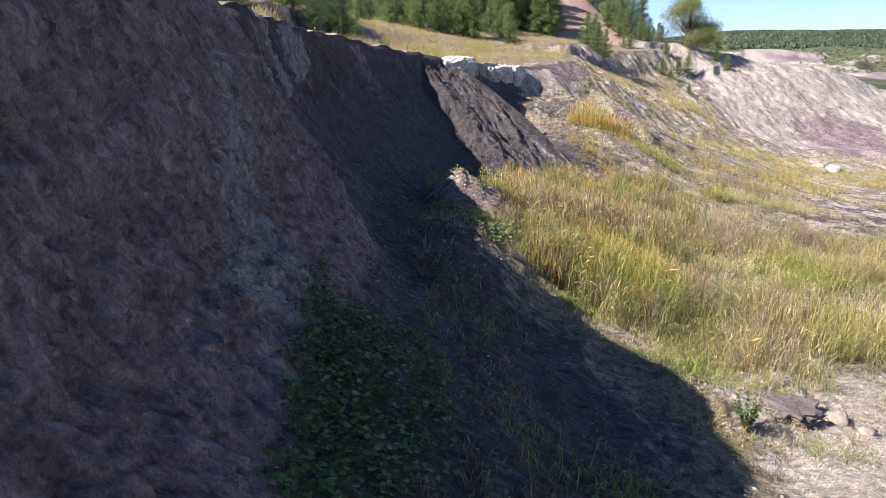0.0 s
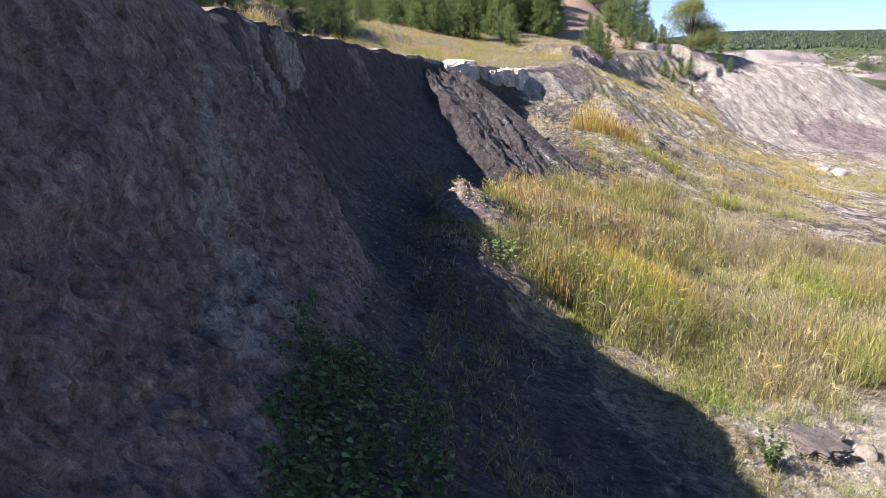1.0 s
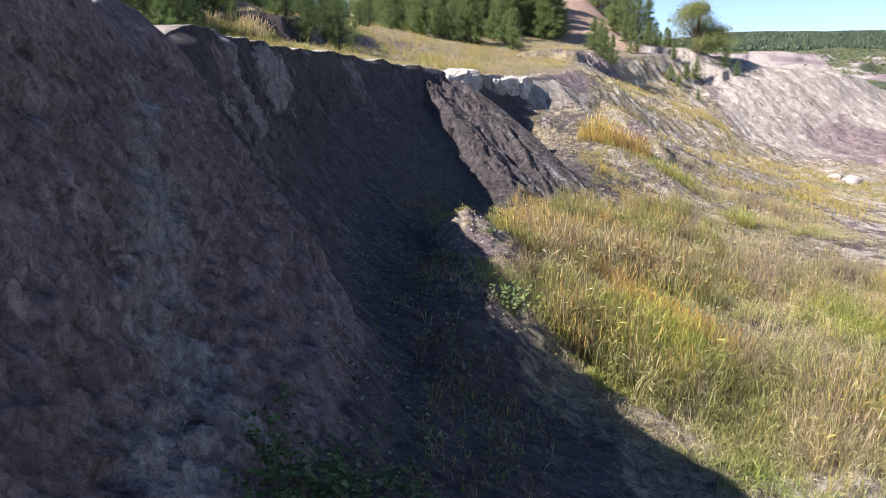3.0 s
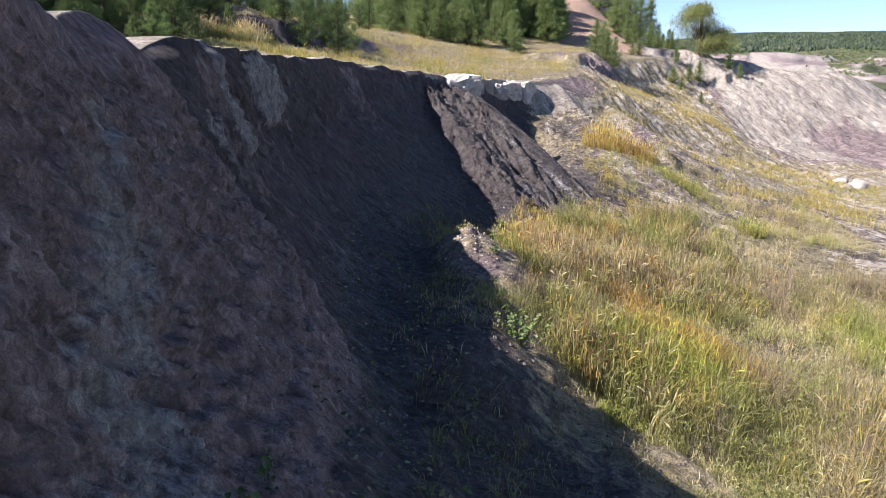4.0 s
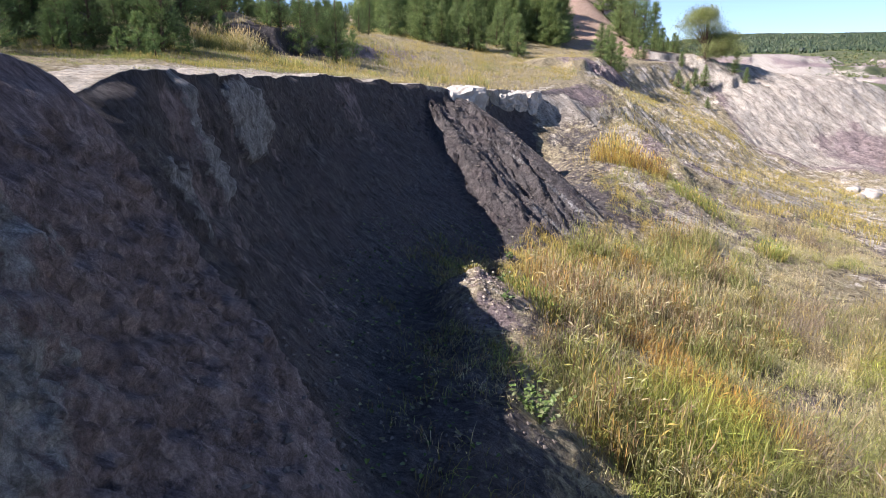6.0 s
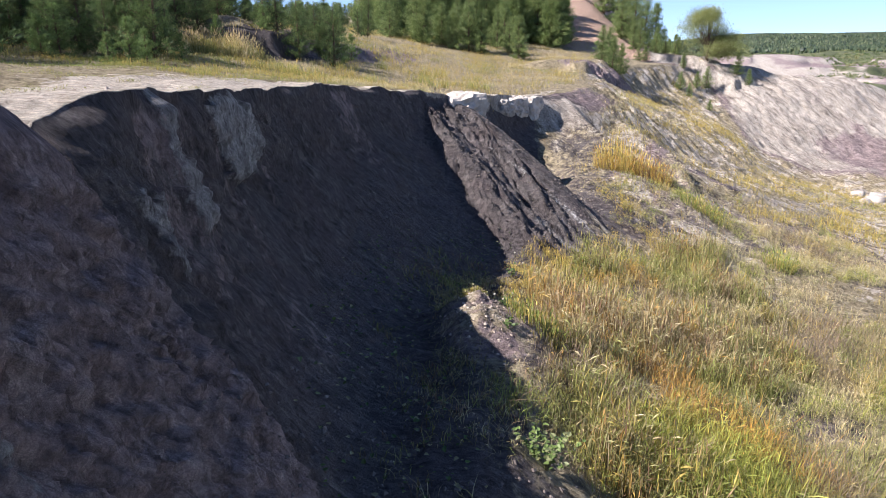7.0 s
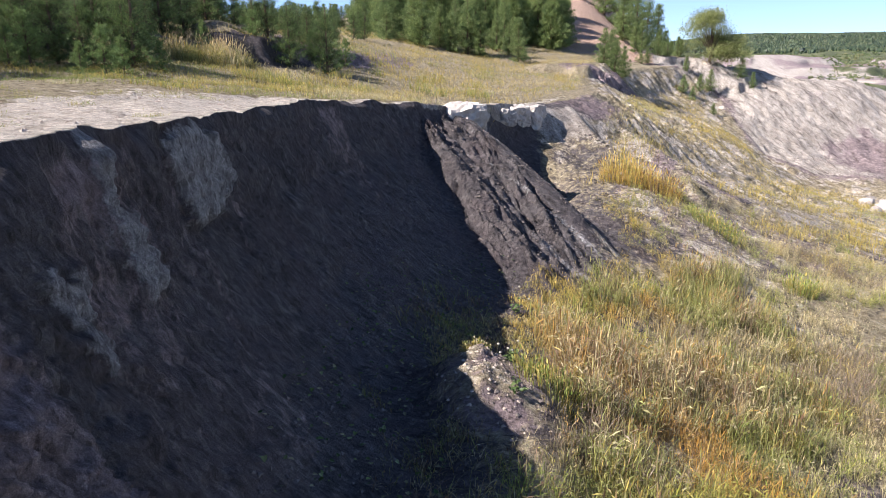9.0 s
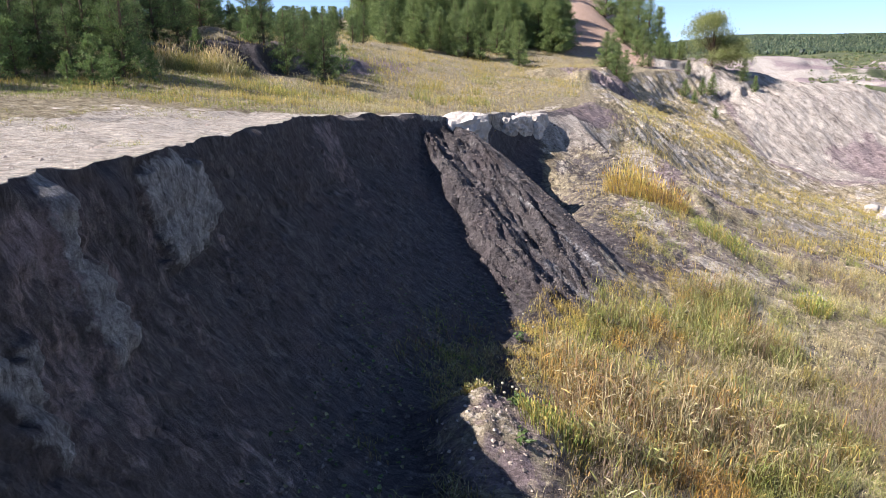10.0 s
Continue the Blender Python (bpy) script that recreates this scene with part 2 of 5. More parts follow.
def roughen(p, v):
    """Runnels, lumps and hollows on the sheet, and its single rises."""
    x, y, z = p[..., 0], p[..., 1], p[..., 2]
    v = np.broadcast_to(v, x.shape)
    p = p.copy()
    near = 1 - smooth(44, 60, y)
    face = smooth(3.0, 3.3, v) * (1 - smooth(5.0, 6.0, v))
    low = smooth(5.0, 6.0, v) * (1 - smooth(8, 9.5, v))
    top = 1 - smooth(2.5, 2.95, v)
    runs = fbm(y * 1.1, z * 0.25, x * 0.2, 4, 3) * 0.5 + fbm(y * 4.0 + 1.2 * z, z * 1.0, x * 0.5, 4, 5) * 0.22
    lumps = fbm(x * 0.9, y * 0.9, z * 0.9, 5, 9) * 0.5 + fbm(x * 4, y * 4, z * 4, 4, 12) * 0.16
    calm = 1 - 0.5 * (1 - smooth(13.4, 15.2, y))
    out = face * near * calm * (runs * 0.5 + lumps * 0.34)
    crisp = 1 - np.abs(fbm((y + 0.45 * z) * 2.6, z * 1.1, x, 4, 14)) * 2.2
    pits = np.abs(fbm((y + 0.35 * z) * 8, z * 2.2, x * 1.6, 3, 15))
    nicks = np.abs(fbm((y + 0.5 * z) * 13, (z - 0.5 * y) * 3.6, x * 2.6, 2, 18))
    scars = 1 - np.abs(fbm((y + 0.55 * z) * 4.6, (z - 0.55 * y) * 1.5, x * 2, 3, 16)) * 4.0
    out = out + smooth(3.1, 3.6, v) * face * near * (1 - 0.6 * smooth(13.4, 15.2, y)) * (crisp * 0.06 - pits * 0.1 + scars * 0.12 - nicks * 0.2)
    a, b, c, streak, e = pale_spots(x, y, z)
    knobs = 0.5 + 0.5 * fbm(y * 6, z * 3, 0, 3, 71)
    out = out + near * face * ((a * 0.38 + b * 0.2 + c * 0.16) * (0.55 + 0.45 * knobs) + streak * 0.14 * fbm(y * 5, z * 1.5, 0, 3, 73))
    p[..., 0] += out * 0.85
    p[..., 2] += out * 0.35 * smooth(3.4, 4.5, v)
    # crumbled edge
    lip = np.exp(-((v - 3.0) / 0.22) ** 2) * (1 - smooth(52, 60, y))
    p[..., 0] += lip * (fbm(y * 0.8, 0, 0, 3, 81) * 0.35 + fbm(y * 3, 0, 0, 4, 82) * 0.1)
    p[..., 2] += lip * (fbm(y * 0.9, 3, 0, 3, 83) * 0.16)
    # ground below
    p[..., 2] += low * near * (fbm(x * 0.5, y * 0.5, 0, 4, 21) * 0.32 + fbm(x * 3, y * 3, 0, 4, 22) * 0.11)
    # plateau
    p[..., 2] += top * (1 - smooth(120, 200, y)) * smooth(0, 1.5, v) * (fbm(x * 0.25, y * 0.25, 0, 4, 31) * 0.28 + fbm(x * 3, y * 3, 0, 3, 32) * 0.05)
    x, y, z = p[..., 0], p[..., 1], p[..., 2]
    # bank at the plateau's back
    d, side, high = to_line(x, y, BANK_FOOT)
    d = d * side + 0.8 * fbm(x * 0.5, y * 0.5, 0, 4, 33)
    high = high * (1 + 0.5 * fbm(x * 0.35, y * 0.35, 0, 3, 34))
    p[..., 2] += np.where(v < 3, 0.8 * high * smooth(-0.4, 0.3, d) * (1 - 0.6 * smooth(3, 14, d)), 0)
    for track in ([(-24, 19.5, 0), (-12, 21, 0), (-8, 24, 0), (-6.4, 29, 0), (-5.4, 36, 0)], [(-24, 21.4, 0), (-13, 22.6, 0), (-9.6, 25, 0), (-8, 29.5, 0), (-7, 36, 0)], [(-24, 25, 0), (-14, 26.5, 0), (-11, 30, 0)]):
        d, _, _ = to_line(x, y, track)
        p[..., 2] += np.where(v < 3, 0.045 * np.exp(-((d - 0.28) / 0.12) ** 2) - 0.06 * np.exp(-(d / 0.16) ** 2), 0)
    z = p[..., 2]
    # the spur that comes down between the bowl and the alcove
    d, side, crest = to_line(x, y, SPUR)
    cross, along = 0.88 * x + 0.475 * y, 0.475 * x - 0.88 * y
    gully = fbm(cross * 1.3, along * 0.16, 0, 3, 91) * 0.42 + (0.22 - np.abs(fbm(cross * 2.9 + 1.6 * fbm(x * 0.8, y * 0.8, 0, 3, 93), along * 0.35, 0, 4, 92))) * 0.62
    gully = gully + 0.15 * fbm(x * 2.6, y * 2.6, 0, 5, 94)
    lifted = crest - spur_plane(x, y)
    west, wside, _ = to_line(x, y, [(-1.2, 37.6, 0), (2.9, 28.25, 0), (4.4, 24.0, 0)])
    flank = spur_plane(x, y) + np.clip(lifted, -0.6, 0.7) * np.exp(-(d / 2.2) ** 2) - 0.9 * np.where(wside < 0, west, 0)
    ridge = np.where(side < 0, flank, np.minimum(flank, crest) - np.interp(y, [36.0, 40.0], [0.28, 0.95]) * d) + gully * smooth(0.0, 0.8, d) * np.where(side < 0, 1.0, 0.25)
    ridge = ridge - 2.0 * smooth(29.4, 26.8, y + 0.3 * x)
    mask = (v > 3.0) & (y > 26) & (y < 44)
    p[..., 2] = np.where(mask, soft_max(ridge, z, 0.35), z)
    # ribs of the slope beyond, steep on the side away from the light
    for rib, flat, steep in ((RIB_NEAR, 0.32, 1.5), (RIB_FAR, 0.3, 1.4)):
        d, side, crest = to_line(x, y, rib)
        wave = (0.25 - np.abs(fbm(cross * 1.6, along * 0.25, 0, 3, 95))) * 0.5
        back = crest - np.where(side < 0, flat, steep) * d + wave * smooth(0.1, 1.0, d)
        p[..., 2] = np.where((v > 3.05) & (y > 40) & (y < 64) & (d < 5), soft_max(back - 0.05 * d * d, p[..., 2], 0.25), p[..., 2])
    # low white scarp where the far meadow breaks off
    d, side, high = to_line(x, y, SCARP)
    d = d * side + 0.9 * fbm(x * 0.3, y * 0.3, 0, 4, 96)
    p[..., 2] += np.where((y > 100) & (y < 128) & (x > 24) & (x < 53), high * (smooth(-0.35, 0.25, d) - smooth(2.0, 9.0, d)), 0)
    # alcove behind it
    hollow = np.exp(-(((x - 4.5) / 2.1) ** 2 + ((y - 43.6) / 3.6) ** 2)) * smooth(3.0, 3.5, v)
    p[..., 2] -= hollow * 2.1
    # small mound on the slope
    bump = np.exp(-(((x - 0.7) / np.where(x < 0.7, 1.1, 2.3)) ** 2 + ((y - 20.5) / np.where(y < 20.5, 1.2, 1.2)) ** 2) ** 1.5)
    p[..., 2] += bump * (1.14 + 0.2 * fbm(x * 1.6, y * 1.6, 0, 4, 23) + 0.1 * fbm(x * 6, y * 6, 0, 3, 24))
    bump = np.exp(-(((x - 0.75) / 0.42) ** 2 + ((y - 21.0) / 0.5) ** 2) ** 1.4)
    p[..., 2] += bump * 0.18
    # the ridge that runs from it towards the near talus
    mid = np.interp(y, [14.0, 16.2, 18.0], [0.5, 0.6, 1.25])
    bump = np.exp(-((x - mid) / np.where(x < mid, 1.22, 1.22 + 0.35 * smooth(16.4, 15.2, y))) ** 2) * smooth(12.8, 14.2, y) * (1 - smooth(18.9, 20.9, y))
    p[..., 2] += bump * (0.72 + 0.1 * smooth(17.2, 18.6, y))
    # bench with a dark broken edge on the meadow
    bench = smooth(1.15, 0.85, np.hypot((x - 13.5) / 7.5, (y - 88) / 7.0) + fbm(x * 0.35, y * 0.35, 0, 3, 45) * 0.4)
    p[..., 2] += bench * 1.1 * smooth(2.0, 2.6, v)
    # far slopes
    far = smooth(48, 60, y) * (1 - smooth(125, 160, y)) * smooth(2.9, 3.6, v)
    white = smooth(40, 47, x) * smooth(86, 96, y)
    ribs = (0.25 - np.abs(fbm(cross * 0.42 + 1.2 * fbm(x * 0.08, y * 0.08, 0, 3, 48), along * 0.06, 0, 4, 42))) * 1.05
    fine = (0.22 - np.abs(fbm(cross * 1.3 + fbm(x * 0.3, y * 0.3, 0, 2, 49), along * 0.25, 0, 3, 47))) * 0.6
    p[..., 2] += far * (fbm(x * 0.12, y * 0.12, 0, 4, 41) * 0.8 * (1 - 0.6 * white) + ribs * (1 - 0.35 * white) + fine + fbm(x * 1.3, y * 1.3, 0, 3, 43) * 0.22)
    # low saddle behind the bank's pines
    ahead = y - 10
    saddle = smooth(-0.1, -0.15, x / np.maximum(ahead, 1)) * smooth(60, 90, y)
    p[..., 2] = np.where(v < 2.5, p[..., 2] + saddle * (np.minimum(p[..., 2], 2.2 + 0.03 * ahead) - p[..., 2]), p[..., 2])
    # the far quarry in its terraces, and the wooded hill beyond
    gone = smooth(135, 190, y)
    bear = x / np.maximum(y - 10, 1)
    crown = 3.0 + 19.0 * smooth(0.30, 0.43, bear) + 4.0 * smooth(0.45, 0.7, bear)
    vale = glide([120, 170, 260, 340, 430, 650, 1000], [-10, -17, -15, -9, -5.5, -4, 2], np.minimum(y, 1000))
    vale = vale + smooth(760, 1450, y) * (crown - vale)
    vale = vale + fbm(x * 0.012, y * 0.012, 0, 4, 51) * np.interp(y, [170, 400, 700, 1400], [9, 8, 5, 4])
    wall = smooth(0.44, 0.462, bear + 0.01 * vnoise(y * 0.03, 0, 0, 53)) * (1 - smooth(0.5, 0.545, bear))
    vale = vale + wall * (1 - smooth(430, 520, y)) * smooth(230, 290, y) * (glide([220, 300, 340, 385, 400, 540], [-16, -19, -16, -4.5, -2.6, -2.6], y) - vale)
    t = (vale + 40) / 4.5
    vale = vale + (1 - smooth(420, 520, y)) * (1 - wall) * (np.floor(t) + smooth(0.55, 0.95, t - np.floor(t)) - t) * 4.0
    p[..., 2] = np.where(v > 3, p[..., 2] + gone * (vale - p[..., 2]), p[..., 2])
    return p


places = roughen(places, part_v)
STATION_Y = stations()


def ground(x, y):
    """The height of the sheet at plan places."""
    x, y = np.atleast_1d(np.asarray(x, float)), np.atleast_1d(np.asarray(y, float))
    i = np.clip(np.searchsorted(STATION_Y, y) - 1, 0, len(STATION_Y) - 2)
    t = np.clip((y - STATION_Y[i]) / (STATION_Y[i + 1] - STATION_Y[i]), 0, 1)
    out = np.zeros(len(x))
    for k in np.unique(i):
        m = i == k
        h = [np.interp(x[m], np.maximum.accumulate(places[k + n, :, 0]), places[k + n, :, 2]) for n in (0, 1)]
        out[m] = h[0] * (1 - t[m]) + h[1] * t[m]
    return out


# ---- materials ----
def material(name, rough=0.9, spec=0.3):
    m = bpy.data.materials.new(name)
    m.use_nodes = True
    b = m.node_tree.nodes["Principled BSDF"]
    b.inputs["Roughness"].default_value = rough
    b.inputs["Specular IOR Level"].default_value = spec
    return m, m.node_tree.nodes, m.node_tree.links, b


def tex_noise(nt, scale, detail=6, rough=0.6, stretch=(1, 1, 1), dist=0.0, turn=0.0):
    """turn: degrees by which the stretched grain is turned about z."""
    co = nt.nodes.new("ShaderNodeTexCoord")
    mp = nt.nodes.new("ShaderNodeMapping")
    mp.inputs["Scale"].default_value = stretch
    if turn:
        mp.vector_type = "TEXTURE"
        mp.inputs["Rotation"].default_value = (0, 0, radians(turn))
        mp.inputs["Scale"].default_value = [1 / k for k in stretch]
    n = nt.nodes.new("ShaderNodeTexNoise")
    n.inputs["Scale"].default_value, n.inputs["Detail"].default_value, n.inputs["Roughness"].default_value = scale, detail, rough
    n.inputs["Distortion"].default_value = dist
    nt.links.new(co.outputs["Object"], mp.inputs["Vector"])
    nt.links.new(mp.outputs[0], n.inputs["Vector"])
    return n.outputs["Fac"]


def ramp(nt, fac, stops):
    r = nt.nodes.new("ShaderNodeValToRGB")
    e = r.color_ramp.elements
    while len(e) < len(stops):
        e.new(0.5)
    for k, (pos, col) in enumerate(stops):
        e[k].position, e[k].color = pos, (*col, 1)
    nt.links.new(fac, r.inputs[0])
    return r.outputs[0]


def mix(nt, fac, a, b, mode="MIX"):
    n = nt.nodes.new("ShaderNodeMix")
    n.data_type, n.blend_type = "RGBA", mode
    for sock, val in ((n.inputs[0], fac), (n.inputs[6], a), (n.inputs[7], b)):
        if isinstance(val, (int, float)):
            sock.default_value = val
        elif isinstance(val, tuple):
            sock.default_value = (*val, 1)
        else:
            nt.links.new(val, sock)
    return n.outputs[2]


def field(nt, name):
    n = nt.nodes.new("ShaderNodeAttribute")
    n.attribute_name = name
    return n.outputs["Fac"]


def math2(nt, op, a, b):
    n = nt.nodes.new("ShaderNodeMath")
    n.operation = op
    for sock, val in ((n.inputs[0], a), (n.inputs[1], b)):
        if isinstance(val, (int, float)):
            sock.default_value = val
        else:
            nt.links.new(val, sock)
    return n.outputs[0]


def bump(nt, b, height, strength, dist, prev=None):
    n = nt.nodes.new("ShaderNodeBump")
    n.inputs["Strength"].default_value, n.inputs["Distance"].default_value = strength, dist
    nt.links.new(height, n.inputs["Height"])
    if prev is not None:
        nt.links.new(prev, n.inputs["Normal"])
    nt.links.new(n.outputs[0], b.inputs["Normal"])
    return n.outputs[0]


def earth_material():
    m, nodes, links, b = material("earth", 0.95, 0.15)
    nt = m.node_tree
    big = tex_noise(nt, 0.55, 5, 0.6)
    mid = tex_noise(nt, 3.2, 7, 0.65, (1, 1, 0.45), 0.6)
    fine = tex_noise(nt, 22, 6, 0.7)
    grain = tex_noise(nt, 4.2, 8, 0.72, (0.4, 1.25, 0.4), 0.9)
    clay = ramp(nt, grain, [(0.3, (0.052, 0.046, 0.048)), (0.5, (0.113, 0.1, 0.1)), (0.68, (0.205, 0.181, 0.174))])
    clay = mix(nt, ramp(nt, big, [(0.42, (0, 0, 0)), (0.66, (0.55, 0.55, 0.55))]), clay, (0.128, 0.1, 0.1))
    brown = ramp(nt, grain, [(0.28, (0.135, 0.103, 0.103)), (0.5, (0.275, 0.212, 0.208)), (0.7, (0.43, 0.35, 0.336))])
    grey = ramp(nt, tex_noise(nt, 6.5, 7, 0.7, (1, 1, 0.4), 0.5), [(0.3, (0.17, 0.16, 0.156)), (0.5, (0.34, 0.322, 0.313)), (0.7, (0.52, 0.495, 0.48))])
    straw = ramp(nt, mid, [(0.3, (0.17, 0.138, 0.088)), (0.5, (0.34, 0.28, 0.18)), (0.7, (0.46, 0.4, 0.28))])
    sand = ramp(nt, mid, [(0.28, (0.38, 0.315, 0.25)), (0.5, (0.6, 0.525, 0.435)), (0.7, (0.7, 0.63, 0.545))])
    streaky = tex_noise(nt, 0.9, 8, 0.72, (0.16, 1.0, 0.5), 0.5, -61.6)
    pale = ramp(nt, streaky, [(0.3, (0.25, 0.208, 0.175)), (0.48, (0.43, 0.378, 0.325)), (0.7, (0.54, 0.483, 0.425))])
    green = ramp(nt, tex_noise(nt, 0.06, 6, 0.7), [(0.35, (0.05, 0.065, 0.03)), (0.65, (0.14, 0.15, 0.075))])
    red = ramp(nt, mid, [(0.3, (0.4, 0.25, 0.18)), (0.7, (0.6, 0.44, 0.34))])
    ragged = math2(nt, "MULTIPLY", math2(nt, "SUBTRACT", mid, 0.5), 1.3)
    torn = math2(nt, "MULTIPLY", math2(nt, "SUBTRACT", tex_noise(nt, 7.5, 8, 0.75, (1, 1, 0.45), 0.3), 0.5), 2.2)
    col = clay
    for key, tone in (("brown", brown), ("straw", straw), ("sand", sand), ("grey", grey), ("pale", pale), ("red", red), ("wood", green)):
        f = math2(nt, "ADD", field(nt, key), torn if key == "grey" else ragged)
        f = ramp(nt, f, [(0.3, (0, 0, 0)), (0.72, (1, 1, 1))] if key == "grey" else [(0.38, (0, 0, 0)), (0.62, (1, 1, 1))])
        f = math2(nt, "MULTIPLY", f, math2(nt, "GREATER_THAN", field(nt, key), 0.02))
        col = mix(nt, f, col, tone)
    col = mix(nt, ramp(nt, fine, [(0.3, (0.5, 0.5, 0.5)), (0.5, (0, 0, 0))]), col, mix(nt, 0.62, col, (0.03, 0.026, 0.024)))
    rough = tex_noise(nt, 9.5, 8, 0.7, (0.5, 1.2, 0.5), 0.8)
    # Lows darker, highs lighter: relief shading put into the colour, where bumps show weakly.
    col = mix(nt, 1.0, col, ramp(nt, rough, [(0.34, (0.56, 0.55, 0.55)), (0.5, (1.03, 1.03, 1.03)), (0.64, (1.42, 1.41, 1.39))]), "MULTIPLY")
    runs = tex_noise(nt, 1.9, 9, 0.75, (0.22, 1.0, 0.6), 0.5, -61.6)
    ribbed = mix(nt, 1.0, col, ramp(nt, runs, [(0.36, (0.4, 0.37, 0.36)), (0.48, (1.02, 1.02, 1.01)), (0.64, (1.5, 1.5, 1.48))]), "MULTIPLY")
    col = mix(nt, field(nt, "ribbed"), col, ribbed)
    vo = nodes.new("ShaderNodeTexVoronoi")
    vo.feature = "DISTANCE_TO_EDGE"
    co = nodes.new("ShaderNodeTexCoord")
    mp = nodes.new("ShaderNodeMapping")
    mp.inputs["Scale"].default_value = (7, 9, 4.5)
    warp = nodes.new("ShaderNodeTexNoise")
    warp.inputs["Scale"].default_value = 3.0
    links.new(co.outputs["Object"], warp.inputs["Vector"])
    off = nodes.new("ShaderNodeVectorMath")
    off.operation = "ADD"
    links.new(co.outputs["Object"], off.inputs[0])
    links.new(warp.outputs["Color"], off.inputs[1])
    links.new(off.outputs[0], mp.inputs["Vector"])
    links.new(mp.outputs[0], vo.inputs["Vector"])
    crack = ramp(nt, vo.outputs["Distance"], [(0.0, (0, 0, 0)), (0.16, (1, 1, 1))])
    # Crack lines darkened: the shade in crevices is put into the colour.
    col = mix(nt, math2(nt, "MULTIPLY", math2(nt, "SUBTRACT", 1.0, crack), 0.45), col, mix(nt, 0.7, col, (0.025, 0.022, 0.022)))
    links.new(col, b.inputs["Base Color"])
    n1 = bump(nt, b, runs, 0.5, 0.25, bump(nt, b, grain, 0.9, 0.16))
    n1 = bump(nt, b, crack, 0.6, 0.04, n1)
    n1 = bump(nt, b, rough, 1.0, 0.12, n1)
    bump(nt, b, fine, 1.0, 0.04, n1)
    return m


def fields(p, v):
    """Where sand, straw, pale clay, red soil and far woods show, 0..1 at each place of the sheet."""
    x, y, z = p[..., 0], p[..., 1], p[..., 2]
    v = np.broadcast_to(v, x.shape)
    n1, n2 = fbm(x * 0.25, y * 0.25, 0, 4, 101), fbm(x * 1.2, y * 1.2, 0, 4, 102)
    # plateau: bare sand near the edge, dry grass behind
    sand = smooth(1.6, 2.0, v - 0.3 * n1) * (1 - smooth(2.99, 3.03, v)) * (1 - smooth(28.8, 31.5, y + 2.5 * n1))
    sand = np.maximum(sand, 0.75 * smooth(2.85, 2.95, v) * (1 - smooth(2.99, 3.02, v)) * (1 - smooth(50, 60, y)))
    straw = (1 - smooth(2.92, 3.0, v - 0.5 * smooth(50, 58, y))) * (1 - smooth(130, 160, y)) * 0.9
    bk, bs, _ = to_line(x, y, BANK_FOOT)
    # No straw on the bank's face: dark clay puts its shade into the colour.
    straw = np.where((v < 2.9) & (bk * bs > -1.2) & (bk * bs < 2.0), 0, straw)
    # ground below
    low = smooth(6.0, 7.2, v + 0.6 * n1) * (1 - smooth(130, 170, y))
    straw = np.maximum(straw, low * (0.62 + 0.45 * n1 + 0.3 * n2))
    bare = smooth(6.9, 7.6, v) * (1 - smooth(13.5, 15.5, y + 1.5 * n1)) * smooth(3.0, 5.5, x)
    sand = np.maximum(sand, bare)
    heap = np.exp(-(((x - 0.95) / 1.25) ** 2 + ((y - 20.1) / 1.6) ** 2) ** 2)
    straw = straw * (1 - heap) + heap * (0.52 + 0.4 * n2)
    # pale clay
    a, b, c, streak, e = pale_spots(x, y, z)
    face = smooth(2.95, 3.05, v) * (1 - smooth(5.2, 6, v)) * (1 - smooth(35, 40, y))
    spur, _, _ = to_line(x, y, SPUR)
    runs = smooth(0.05, 0.3, fbm((x + y) * 2.6, (x - y) * 0.25, 0, 4, 67)) * smooth(3.5, 1.5, spur)
    face = np.maximum(face, smooth(3.0, 3.1, v) * (y > 28) * (y < 44) * (spur < 3.5))
    grey = face * np.maximum.reduce([a * 0.74, b * 0.78, c * 0.65, streak * 0.85, e * 0.7, 0.55 * runs])
    brown = (1 - smooth(13.2, 14.6, y)) * smooth(2.9, 3.1, v) * (1 - smooth(5.2, 5.9, v)) * 1.1
    bowl = smooth(13.8, 15.0, y) * (1 - smooth(36, 41, y)) * smooth(3.05, 3.4, v) * (1 - smooth(5.4, 6.4, v))
    swath = 0.1 + 0.6 * fbm((y - 0.5 * z) * 0.42, z * 0.12, 0, 3, 69) + 0.1 * smooth(20, 32, y) * smooth(-3.0, -0.5, z)
    brown = np.maximum(brown, bowl * swath)
    brown = np.maximum.reduce([brown, heap * 0.9, low * (0.6 + 0.5 * n2), smooth(48, 56, y) * (0.78 + 0.4 * n2)])
    d, side, _ = to_line(x, y, [(6.4, 50.0, 0), (8.6, 51.6, 0), (10.0, 50.4, 0)])
    pale = smooth(2.6, 0.6, d + n1) * 0.8
    band = smooth(40.6, 41.4, y) * (1 - smooth(50.5, 52, y)) * smooth(2.9, 2.98, v) * (1 - smooth(3.35, 3.75, v + 0.6 * n2))
    pale = np.maximum(pale, band * (0.75 + 0.5 * n2))
    cap = np.exp(-(((x + 0.5) / 1.1) ** 2 + ((y - 39.4) / 1.7) ** 2)) * (1 - smooth(3.2, 3.6, v))
    pale = np.maximum(pale, cap * (0.8 + 0.6 * n2))
    hill = np.maximum(smooth(50, 62, y) * smooth(3.0, 3.4, v), smooth(36, 40, y) * smooth(4.9, 6.2, x) * smooth(4.2, 5.0, v)) * (1 - smooth(130, 160, y))
    straw = np.maximum(straw, hill * (0.86 + 0.45 * n1 - 0.3 * n2))
    pale = np.maximum(pale, hill * (0.33 + 0.7 * n1 + 0.5 * n2))
